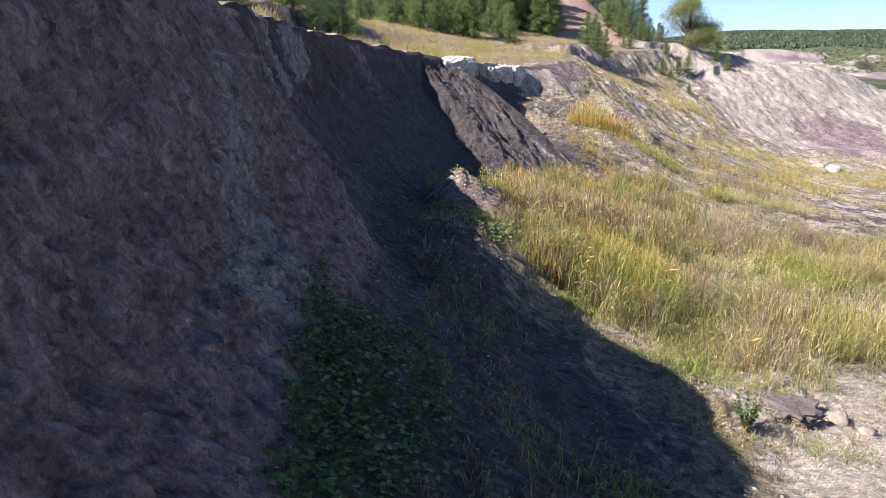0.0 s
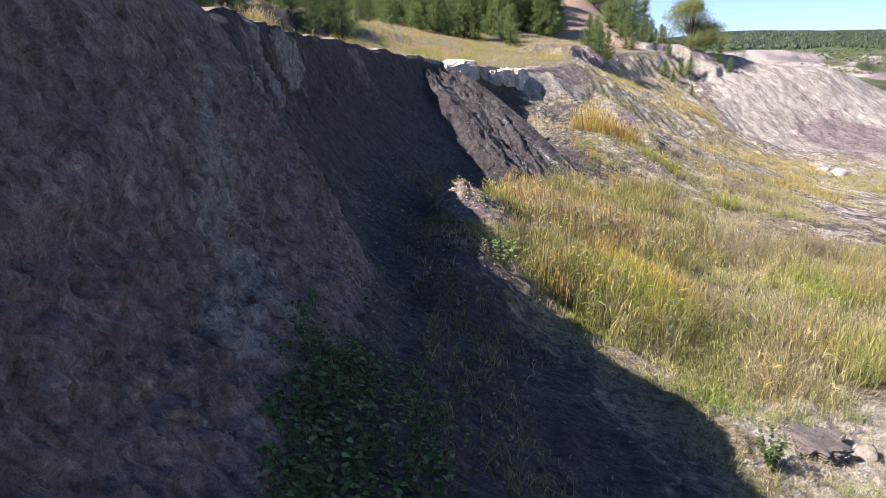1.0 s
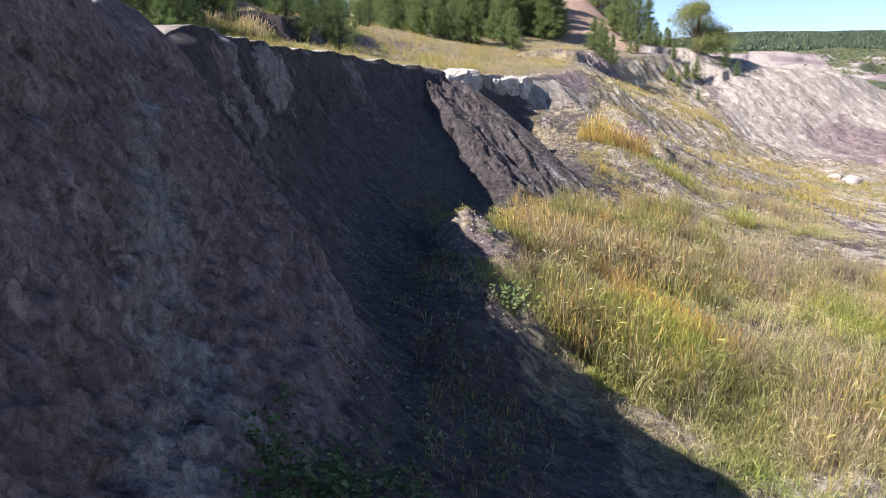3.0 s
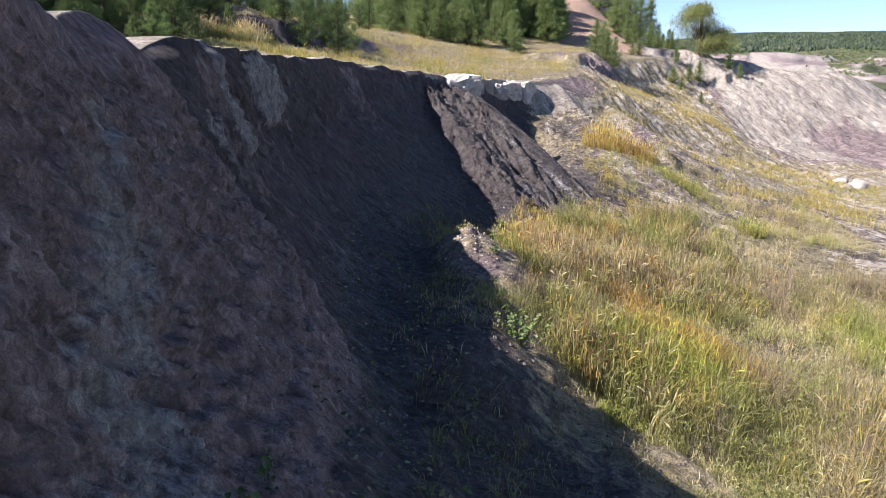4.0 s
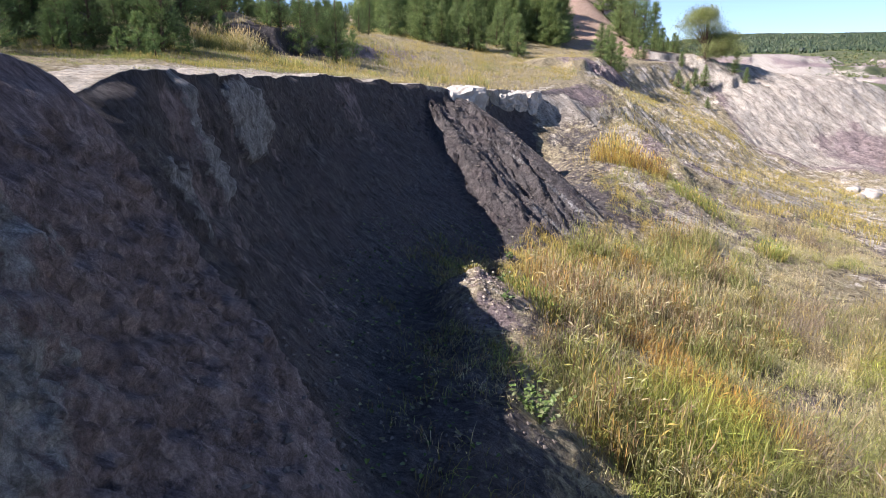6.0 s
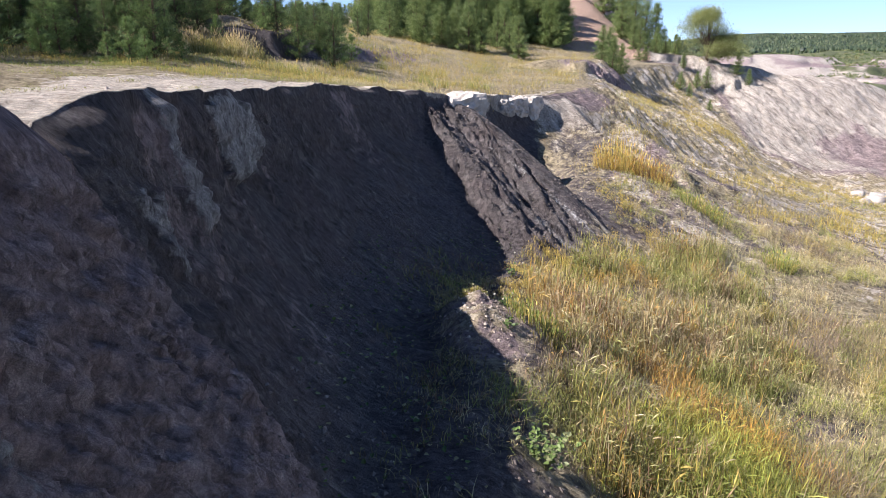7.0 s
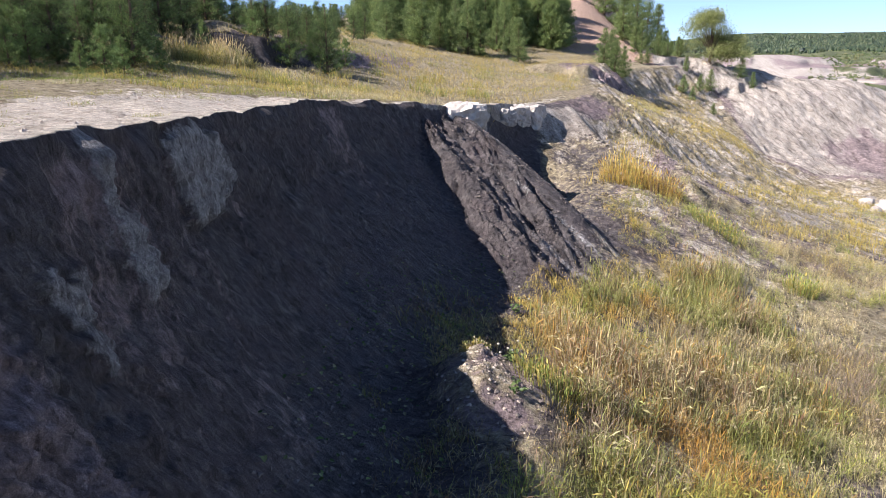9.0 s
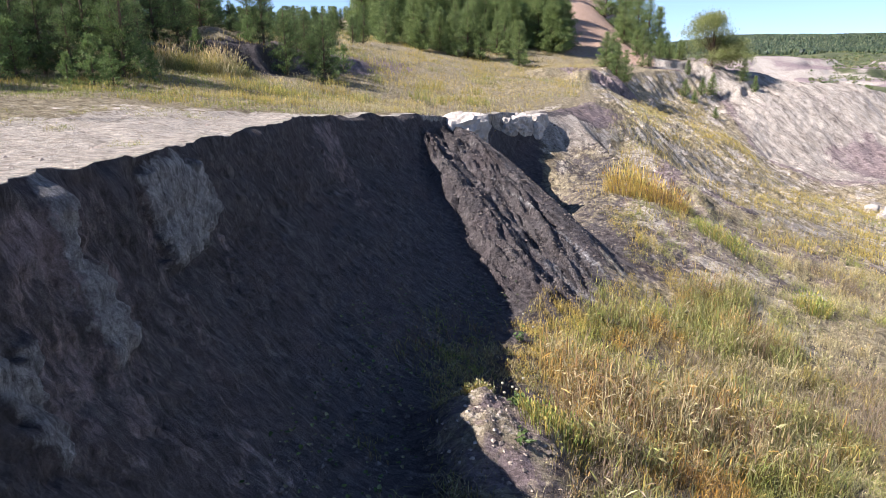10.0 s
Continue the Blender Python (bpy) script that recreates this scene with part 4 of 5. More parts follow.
def edge_grass():
    x, y = scatter(8800, -28, -1, 26.5, 47, 1.15)
    n1, n2 = fbm(x * 0.12, y * 0.12, 0, 4, 221), fbm(x * 0.5, y * 0.9, 0, 3, 242)
    rim = np.interp(y, [26, 29, 34, 38, 41, 47], [-4.9, -4.6, -3.4, -1.8, -0.2, 2.0])
    keep = (x < rim - 0.35) & (y > 30.6 + 2.5 * n1 + 2.2 * n2 + 0.05 * (x + 8))
    bk, bs, _ = to_line(x, y, BANK_FOOT)
    keep &= bk * bs < 0
    x, y, n1, n2 = x[keep], y[keep], n1[keep], n2[keep]
    w = np.stack([0.5 + n2, 0.5 - n1, 0.4 + 0.5 * n1, 0.05 + 0 * x, 0.4 + 0.4 * n1, 0.02 + 0 * x], 1)
    return field_of_grass("short_grass", "short yellow-green grass along the sandy clearing", x, y, np.clip(0.26 + 0.25 * n2, 0.1, 0.45) * np.where(y < 35, 0.8, 1), 0.011,
                          [GOLD, STRAW, GREEN, ORANGE, OLIVE, RUST], w, per=8, spread=0.16, head=0.1)


def meadow_stands():
    """Taller tussocks in the plateau's meadow."""
    cx, cy = rng.uniform(-9, 5, 46), rng.uniform(40, 74, 46)
    x, y = np.repeat(cx, 10) + rng.normal(0, 0.5, 460), np.repeat(cy, 10) + rng.normal(0, 0.7, 460)
    keep = x < np.interp(y, [38, 41, 49, 60, 85], [-2.4, -0.8, 2.8, 6.5, 14])
    x, y = x[keep], y[keep]
    n1 = fbm(x * 0.2, y * 0.2, 0, 3, 291)
    w = np.stack([0.4 + n1, 0.3 - n1, 0.3 + n1, 0.12 - n1, 0.5 + 0 * x, 0.15 - n1], 1)
    return field_of_grass("meadow_tussocks", "taller green and rusty tussocks in the dry meadow", x, y, np.clip(0.55 + 0.6 * n1, 0.3, 0.9), 0.018,
                          [GOLD, STRAW, GREEN, ORANGE, OLIVE, RUST], w, per=10, spread=0.22, head=0.2, lean=0.3)


def reeds():
    n = 750
    along = rng.random(n)
    x, y = -17.0 + 6.0 * along + rng.normal(0, 0.4, n), 41.0 + 4.6 * along + rng.normal(0, 0.6, n)
    n1 = fbm(x * 0.5, y * 0.5, 0, 3, 261)
    w = np.stack([0.4 + 0 * x, 0.6 + n1, 0.15 + 0 * x, 0.1 + 0 * x, 0.5 - n1, 0.1 + 0 * x], 1)
    return field_of_grass("reed_patch", "tall dry straw-coloured reeds below the shaded bank", x, y, np.clip(0.9 + 0.8 * n1, 0.3, 1.3), 0.016,
                          [GOLD, STRAW, GREEN, ORANGE, OLIVE, RUST], w, per=13, spread=0.16, head=0.25, lean=0.3)


def litter_grass():
    """Short dry grass and litter between the shaded talus and the tall grass."""
    x, y = scatter(5200, -0.5, 8.5, 10.2, 26, 1.0)
    n1 = fbm(x * 0.7, y * 0.7, 0, 4, 281)
    rim_x = slope_edge(y)
    keep = (x > rim_x - 2.2 + n1) & (x < rim_x + 1.0) & (n1 > -0.2) & ~((np.abs(x - 0.95) < 0.85) & (np.abs(y - 20.1) < 1.0))
    x, y, n1 = x[keep], y[keep], n1[keep]
    w = np.stack([0.35 + 0 * x, 0.6 - n1, 0.25 + n1, 0.05 + 0 * x, 0.4 + 0 * x, 0.3 - n1], 1)
    return field_of_grass("litter_grass", "short dry straw and grass at the foot of the tall grass", x, y, np.clip(0.2 + 0.25 * n1, 0.08, 0.4), 0.009,
                          [GOLD, STRAW, GREEN, ORANGE, OLIVE, RUST], w, per=8, spread=0.12, head=0.1, lean=0.6)


def sand_tufts():
    """Scattered low tufts on the bare sand."""
    cx, cy = rng.uniform(-16, -5.2, 34), rng.uniform(17, 28.5, 34)
    x, y = np.repeat(cx, 12) + rng.normal(0, 0.35, 34 * 12), np.repeat(cy, 12) + rng.normal(0, 0.2, 34 * 12)
    keep = x < np.interp(y, [16, 21, 28], [-5.3, -5.4, -5.1])
    x, y = x[keep], y[keep]
    w = np.tile((0.4, 0.4, 0.4, 0.02, 0.5, 0.05), (len(x), 1))
    return field_of_grass("sand_tufts", "low sparse green and dry tufts on bare sand", x, y, rng.uniform(0.06, 0.2, len(x)), 0.008,
                          [GOLD, STRAW, GREEN, ORANGE, OLIVE, RUST], w, per=8, spread=0.08, head=0.05, lean=0.5)


def foot_litter():
    x, y = scatter(900, 4.8, 12, 9.5, 14.5, 1.0)
    n1 = fbm(x * 0.8, y * 0.8, 0, 3, 283)
    keep = n1 > 0.02
    x, y, n1 = x[keep], y[keep], n1[keep]
    w = np.tile((0.3, 0.7, 0.15, 0.05, 0.25, 0.35), (len(x), 1))
    return field_of_grass("foot_litter", "dry straw and thin tufts on bare sandy ground", x, y, np.clip(0.1 + 0.4 * n1, 0.05, 0.3), 0.007,
                          [GOLD, STRAW, GREEN, ORANGE, OLIVE, RUST], w, per=8, spread=0.13, head=0.1, lean=0.9)


litter_grass()
foot_litter()
sand_tufts()
edge_grass()
reeds()
meadow_stands()
hollow_grass()
plateau_grass()
far_grass()


def grass_clump(name, label, place, r, tall, palette, n=420, wide=0.016):
    a, d = rng.uniform(0, 2 * np.pi, n), r * np.sqrt(rng.random(n))
    base = np.stack([d * np.cos(a), d * np.sin(a), np.zeros(n)], 1)
    base[:, 2] = ground(base[:, 0] + place[0], base[:, 1] + place[1]) - place[2] - 0.03
    h = tall * rng.uniform(0.6, 1.1, n) * (1 - 0.35 * (d / r) ** 2)
    le = np.stack([np.cos(a), np.sin(a)], 1) * (d / r * 0.35)[:, None] + rng.normal(0, 0.08, (n, 2))
    tint = pick(palette, np.ones((n, len(palette))))
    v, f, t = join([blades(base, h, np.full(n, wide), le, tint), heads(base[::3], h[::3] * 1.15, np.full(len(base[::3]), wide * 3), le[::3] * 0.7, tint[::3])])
    return thing(name, label, "grass clump", place, me=mesh_of(name, v, f, m_grass, t))


for gx, gy, gr, gt, pal, lab in ((9.9, 44.0, 1.5, 1.5, (GOLD, GOLD, ORANGE), "tall golden grass clump on the slope"),
                                 (11.4, 43.0, 1.1, 1.1, (ORANGE, RUST, GOLD), "rust-brown grass clump beside a golden one"),
                                 (14.6, 34.3, 0.7, 0.75, (GREEN, OLIVE, GOLD), "yellow-green grass tussock on bare ground"),
                                 (13.6, 40.6, 1.5, 0.7, (GREEN, GOLD, OLIVE), "low yellow-green grass clump on the slope"),
                                 (2.0, 20.6, 0.75, 0.6, (GREEN, OLIVE, GOLD), "bright green grass tuft beside the earth mound"),
                                 (1.7, 21.9, 0.6, 0.55, (GOLD, GREEN, GOLD), "yellow-green grass tuft behind the earth mound"),
                                 (0.55, 21.3, 0.3, 0.3, (GOLD, OLIVE, STRAW), "small dry grass tuft on top of the mound")):
    grass_clump("grass_clump", lab, (gx, gy, float(ground(gx, gy)[0])), gr, gt, pal, 700 if gr > 1 else 420)


# ---- broad-leaved plants ----
def leaf_shape(long=0.12, wide=0.11, fold=0.018):
    """A heart-shaped leaf lying along +x."""
    rim = [(0.0, 0.0), (-0.12, 0.3), (0.1, 0.5), (0.5, 0.42), (0.8, 0.2), (1.0, 0.0), (0.8, -0.2), (0.5, -0.42), (0.1, -0.5), (-0.12, -0.3)]
    v = [(x * long, y * wide, fold * (abs(y) * 2 - 0.6 * x * x)) for x, y in rim] + [(0.45 * long, 0, -fold * 0.3)]
    f = [(10, k, (k + 1) % 10) for k in range(10)]
    return np.array(v), np.array(f)


def posed_leaves(at, yaw, tilt, size, tint, shape):
    """Many leaves in one set of arrays."""
    v0, f0 = shape
    n, k = len(at), len(v0)
    v = v0[None] * size[:, None, None]
    cx, sx = np.cos(tilt)[:, None], np.sin(tilt)[:, None]
    x, z = v[..., 0] * cx - v[..., 2] * sx, v[..., 0] * sx + v[..., 2] * cx
    cz, sz = np.cos(yaw)[:, None], np.sin(yaw)[:, None]
    w = np.stack([x * cz - v[..., 1] * sz, x * sz + v[..., 1] * cz, z], -1) + at[:, None]
    f = f0[None] + (np.arange(n) * k)[:, None, None]
    return w.reshape(-1, 3), f.reshape(-1, 3), np.repeat(tint, k, 0)


LEAF = leaf_shape()
LEAF_GREENS = [(0.08, 0.125, 0.035), (0.115, 0.16, 0.04), (0.055, 0.095, 0.028), (0.17, 0.2, 0.085)]


def leafy_patch():
    """A dense patch of big leaves at the foot of the face; the nearest leaves are parts."""
    n = 8200
    x, y = rng.uniform(-2.1, 0.7, n), rng.uniform(4.0, 10.8, n)
    mid = -1.0 - 0.12 * (y - 5)
    thick = smooth(1.05, 0.55, np.hypot((x - mid) / 0.66, (y - 7.1) / 3.2) + 0.5 * fbm(x * 2, y * 2, 0, 3, 251)) + 0.5 * smooth(1.0, 0.4, np.hypot((x + 0.5) / 1.0, (y - 7.6) / 3.0) + 0.6 * fbm(x * 2, y * 2, 0, 3, 252))
    keep = rng.random(n) < thick
    x, y, thick = x[keep], y[keep], thick[keep]
    at = lies(x, y)
    at[:, 2] += rng.uniform(0.03, 0.3, len(x)) * (0.3 + 0.7 * thick)
    yaw, tilt, size = rng.uniform(-1.6, 1.6, len(x)), rng.uniform(-0.5, 0.35, len(x)), rng.uniform(0.35, 0.78, len(x))
    tint = pick(LEAF_GREENS, np.ones((len(x), 4)))
    plant = thing("coltsfoot_patch", "dense dark green patch of heart-shaped leaves on talus", "plant", (-1.35, 7.7, float(ground(-1.35, 7.7)[0])))
    o = np.array(plant.matrix_basis.translation)
    shared = [mesh_of("leaf", LEAF[0], LEAF[1], m_leaf, np.tile(c, (len(LEAF[0]), 1))) for c in LEAF_GREENS]
    for k in range(min(280, len(x))):
        m = Matrix.Translation(at[k] - o) @ Euler((0, -tilt[k], yaw[k])).to_matrix().to_4x4() @ Matrix.Diagonal((size[k], size[k], size[k], 1))
        part("leaf", shared[k % 4], plant, m=m)
    q = slice(280, None)
    v, f, t = posed_leaves(at[q] - o, yaw[q], tilt[q], size[q], tint[q], LEAF)
    ob = part("foliage", mesh_of("foliage", v, f, m_leaf, t), plant)
    tagged(ob, kind="stuff")
    stems = at - o
    foot = stems.copy()
    foot[:, 2] = ground(x, y) - o[2] - 0.02
    s = np.stack([foot - [0.004, 0, 0], foot + [0.004, 0, 0], stems], 1).reshape(-1, 3)
    ob = part("stalk_mass", mesh_of("stalk_mass", s, np.arange(len(s)).reshape(-1, 3), m_leaf, np.tile((0.1, 0.12, 0.05), (len(s), 1))), plant)
    tagged(ob, kind="stuff")


leafy_patch()


def strewn_leaves():
    """Small plants strewn over the shaded talus."""
    x, y = rng.uniform(-3.0, 3.0, 5200), rng.uniform(7, 30, 5200)
    n1 = fbm(x * 0.6, y * 0.6, 0, 3, 241)
    mid = np.interp(y, [7, 13, 17, 22, 30], [-0.1, -0.1, -1.4, -1.2, 0.8])
    keep = (np.abs(x - mid) < 1.3 + n1) & (n1 > -0.22) & (rng.random(5200) < 0.6)
    x, y = x[keep], y[keep]
    at = lies(x, y)
    at[:, 2] += rng.uniform(0.01, 0.12, len(x))
    tint = pick(LEAF_GREENS + [(0.25, 0.23, 0.12)], np.ones((len(x), 5)))
    v, f, t = posed_leaves(at, rng.uniform(-3, 3, len(x)), rng.uniform(-0.6, 0.6, len(x)), rng.uniform(0.3, 0.75, len(x)), tint, LEAF)
    thing("ground_plants", "small green leaves strewn over shaded talus", "plant", kind="stuff", me=mesh_of("ground_plants", v, f, m_leaf, t))


strewn_leaves()


def forb(name, label, place, tall, r, stems, leaves, greens, size=1.0):
    """A small upright plant: stems, and leaves of its own."""
    ob = thing(name, label, "plant", place)
    tips = []
    sv, sf = [], []
    for k in range(stems):
        a = rng.uniform(0, 2 * np.pi)
        lean = r * rng.uniform(0.2, 1)
        top = np.array([lean * math.cos(a), lean * math.sin(a), tall * rng.uniform(0.6, 1)])
        tips.append(top)
        i = len(sv)
        sv += [(-0.006, 0, -0.05), (0.006, 0, -0.05), (0, 0.008, -0.05), tuple(top)]
        sf += [(i, i + 1, i + 3), (i + 1, i + 2, i + 3), (i + 2, i, i + 3)]
    part("stalk_mass", mesh_of("stalk_mass", sv, sf, m_leaf, np.tile((0.14, 0.14, 0.06), (len(sv), 1))), ob)
    shared = [mesh_of("leaf", LEAF[0], LEAF[1], m_leaf, np.tile(c, (len(LEAF[0]), 1))) for c in greens]
    for k in range(leaves):
        top = tips[k % stems] * rng.uniform(0.3, 1.0)
        s = size * rng.uniform(0.7, 1.3)
        m = Matrix.Translation(top) @ Euler((rng.normal(0, 0.3), rng.uniform(-0.5, 0.5), rng.uniform(-3.1, 3.1))).to_matrix().to_4x4() @ Matrix.Diagonal((s, s, s, 1))
        part("leaf", shared[k % len(shared)], ob, m=m)
    return ob


def at_ground(x, y):
    return (x, y, float(ground(x, y)[0]))


forb("leafy_shrub", "pale green leafy shrub at the shadow's edge", at_ground(1.45, 15.7), 0.75, 0.6, 26, 220, [(0.2, 0.27, 0.08), (0.14, 0.2, 0.06), (0.24, 0.26, 0.12)], 0.6)
forb("leafy_plant", "small bright green leafy plant on the earth mound", at_ground(1.35, 21.0), 0.3, 0.42, 9, 90, [(0.1, 0.15, 0.045), (0.14, 0.19, 0.065)], 0.6)
forb("leafy_plant", "low green plant at the foot of the mound", at_ground(1.25, 19.6), 0.25, 0.25, 7, 36, [(0.1, 0.15, 0.045), (0.14, 0.19, 0.065)], 0.6)
forb("leafy_plant", "small green plant at the end of the spur", at_ground(1.9, 26.2), 0.4, 0.3, 8, 30, [(0.12, 0.18, 0.06), (0.17, 0.22, 0.08)], 0.8)
forb("leafy_plant", "dark green leafy plant on sandy ground", at_ground(5.9, 11.0), 0.85, 0.4, 22, 200, [(0.09, 0.13, 0.04), (0.13, 0.17, 0.055)], 0.55)


# ---- stones ----
def rock_mesh(name, mat, seed, squash=(1, 1, 1), cut=2):
    bm = bmesh.new()
    bmesh.ops.create_icosphere(bm, subdivisions=cut, radius=0.5)
    for v in bm.verts:
        d = v.co.normalized()
        k = 1 + 0.22 * noise.noise(d * 1.6 + Vector((seed * 3.1, 0, 0))) + 0.15 * noise.noise(d * 4.0 + Vector((0, seed * 2.3, 0))) + 0.05 * noise.noise(Vector((d.x * 11, d.y * 11, d.z * 4)))
        q = max(abs(d.x), abs(d.y), abs(d.z))
        v.co = Vector((d.x * squash[0], d.y * squash[1], d.z * squash[2])) * (0.5 * k / (0.12 + 0.88 * q))
    me = bpy.data.meshes.new(name)
    bm.to_mesh(me)
    bm.free()
    if cut < 4:
        me.shade_smooth()
    me.materials.append(mat)
    return me


def rocks(name, label, category, mat, spots, squash=(1, 1, 0.8), group="", cut=2, sink=0.3):
    shapes = [rock_mesh(name, mat, k, squash, cut) for k in range(4)]
    for k, (x, y, s) in enumerate(spots):
        ob = thing(name, label, category, me=shapes[k % 4], group=group)
        z = float(ground(x, y)[0])
        ob.matrix_basis = Matrix.Translation((x, y, z + s * squash[2] * (0.5 - sink))) @ Euler((rng.uniform(-0.2, 0.2), rng.uniform(-0.2, 0.2), rng.uniform(0, 6))).to_matrix().to_4x4() @ Matrix.Diagonal((s, s, s, 1))


rocks("clay_block", "pale weathered clay block standing at the cliff edge", "rock", m_white,
      [(0.75, 41.3, 1.9), (1.35, 42.7, 1.2), (3.5, 47.7, 1.0), (4.2, 48.6, 1.25), (5.3, 49.6, 1.5)], (0.95, 1.1, 0.95), "blocks at the edge", 4, 0.78)
rocks("boulder", "pale boulder at the foot of the white slope", "boulder", m_white,
      [(38.5, 66.5, 0.8), (40.0, 68.2, 1.1), (41.2, 70.0, 0.9), (42.6, 70.6, 1.5), (43.6, 72.6, 1.2), (44.8, 73.6, 1.9), (45.6, 75.4, 1.2), (46.8, 76.0, 1.5), (48.6, 78.0, 1.2), (44.0, 75.8, 1.4)], (1, 0.9, 0.7), "boulders", 2)
rocks("clay_lump", "dark lump of clay on sandy ground", "rock", m_clod, [(7.2, 12.0, 0.75), (7.65, 12.3, 0.55), (6.85, 11.7, 0.4), (7.0, 12.5, 0.35)], (1.4, 1.0, 0.34), "lumps", 4, 0.45)
rocks("stone", "buff stone on the bare sand", "stone", m_buff, [(8.3, 12.0, 0.4), (8.6, 11.5, 0.3), (7.9, 11.0, 0.2), (6.4, 12.2, 0.16)], (1.1, 0.9, 0.7), "stones", 2)


def clods(name, label, mat, x, y, size):
    """Crumbs of earth, as one mass."""
    at = lies(x, y)
    v0 = np.array([(1, 0, 0), (-1, 0, 0), (0, 1, 0), (0, -1, 0), (0, 0, 1), (0, 0, -1)], float) * 0.5
    f0 = np.array([(0, 2, 4), (2, 1, 4), (1, 3, 4), (3, 0, 4), (2, 0, 5), (1, 2, 5), (3, 1, 5), (0, 3, 5)])
    n = len(x)
    v = v0[None] * size[:, None, None] * rng.uniform(0.6, 1.3, (n, 6, 1)) * np.array([1.2, 1.0, 0.7])
    a = rng.uniform(0, 6.28, n)
    c, s = np.cos(a)[:, None], np.sin(a)[:, None]
    w = np.stack([v[..., 0] * c - v[..., 1] * s, v[..., 0] * s + v[..., 1] * c, v[..., 2]], -1) + at[:, None]
    f = (f0[None] + (np.arange(n) * 6)[:, None, None]).reshape(-1, 3)
    thing(name, label, "clods", kind="stuff", me=mesh_of(name, w.reshape(-1, 3), f, mat))


x, y = rng.uniform(-2.6, 5.0, 9000), rng.uniform(5, 36, 9000)
clods("clay_crumbs", "dark clay crumbs strewn down the talus", m_clod, x, y, 0.025 + 0.11 * rng.random(9000) ** 4)
x, y = rng.uniform(4.5, 12.0, 1500), rng.uniform(6, 14.5, 1500)
clods("lump_crumbs", "dark crumbs fallen round the clay lumps", m_clod, 7.2 + rng.normal(0, 0.5, 260), 12.1 + rng.normal(0, 0.4, 260), 0.02 + 0.12 * rng.random(260) ** 3)
clods("sand_crumbs", "buff crumbs on the bare sand", m_buff, x, y, 0.02 + 0.1 * rng.random(1500) ** 4)
x, y = rng.uniform(-1.5, 7, 5200), rng.uniform(30, 42, 5200)
clods("spur_crumbs", "dark clay crumbs on the sunlit spur", m_clod, x, y, 0.025 + 0.13 * rng.random(5200) ** 4)
x, y = rng.normal(0.7, 0.5, 420), rng.normal(20.2, 0.8, 420)
clods("mound_crumbs", "pale brown crumbs on the earth mound", m_buff, x, y, 0.015 + 0.1 * rng.random(420) ** 4)

x, y = rng.uniform(5.5, 14, 2600), rng.uniform(36, 50, 2600)
clods("rib_rubble", "grey-brown rubble below the broken ribs", m_rubble, x, y, 0.03 + 0.2 * rng.random(2600) ** 4)
x, y = rng.uniform(8, 52, 6000), rng.uniform(44, 104, 6000)
keep = (x > np.interp(y, [44, 49, 60, 85, 104], [7, 9, 10, 17, 30])) & (x < 0.3 * y + 22)
x, y = x[keep], y[keep]
clods("hill_rubble", "brown-grey rubble on the far slope", m_rubble, x, y, 0.06 + 0.3 * rng.random(len(x)) ** 4)
x, y = rng.uniform(-24, -5, 1200), rng.uniform(15, 33, 1200)
clods("plateau_crumbs", "pale crumbs on the bare sand of the plateau", m_buff, x, y, 0.02 + 0.1 * rng.random(1200) ** 4)


def seed_stalk(x, y, h):
    """A dry flower stalk with a round head."""
    ob = thing("dry_flower", "tall dry flower stalk with a pale round head", "plant", at_ground(x, y), rng.uniform(0, 360), "dry flowers on the mound")
    v, f = [], []
    top = np.array([rng.normal(0, 0.06), rng.normal(0, 0.06), h])
    for a, b, r in (((0, 0, -0.05), top * 0.5, 0.006), (top * 0.5, top, 0.005)):
        i = len(v)
        for c in (np.array(a, float), np.array(b, float)):
            v += [c + [r, 0, 0], c + [-r * 0.5, r * 0.87, 0], c + [-r * 0.5, -r * 0.87, 0]]
        for k in range(3):
            n = (k + 1) % 3
            f += [(i + k, i + n, i + 3 + n), (i + k, i + 3 + n, i + 3 + k)]
    part("stalk", mesh_of("stalk", v, f, m_leaf, np.tile((0.2, 0.18, 0.08), (len(v), 1))), ob)
    d = np.array([(1, 0, 0), (-1, 0, 0), (0, 1, 0), (0, -1, 0), (0, 0, 1), (0, 0, -1), (0.6, 0.6, 0.6), (-0.6, 0.6, 0.6), (0.6, -0.6, 0.6), (-0.6, -0.6, 0.6)]) * 0.035 + top
    g = [(0, 2, 6), (2, 1, 7), (1, 3, 9), (3, 0, 8), (0, 6, 8), (6, 2, 7), (7, 1, 9), (9, 3, 8), (6, 7, 4), (7, 9, 4), (9, 8, 4), (8, 6, 4), (2, 0, 5), (1, 2, 5), (3, 1, 5), (0, 3, 5)]
    part("flower_head", mesh_of("flower_head", d, g, m_leaf, np.tile((0.5, 0.47, 0.38), (len(d), 1))), ob, "pale dry flower head")


for fx, fy, fh in ((0.75, 21.9, 0.6), (1.0, 22.1, 0.75), (1.25, 22.3, 0.65), (1.45, 22.1, 0.7), (0.5, 22.0, 0.55), (1.6, 22.5, 0.8), (1.15, 21.8, 0.5), (0.3, 21.8, 0.5), (2.2, 26.0, 0.6), (2.0, 26.4, 0.7)):
    seed_stalk(fx, fy, fh)


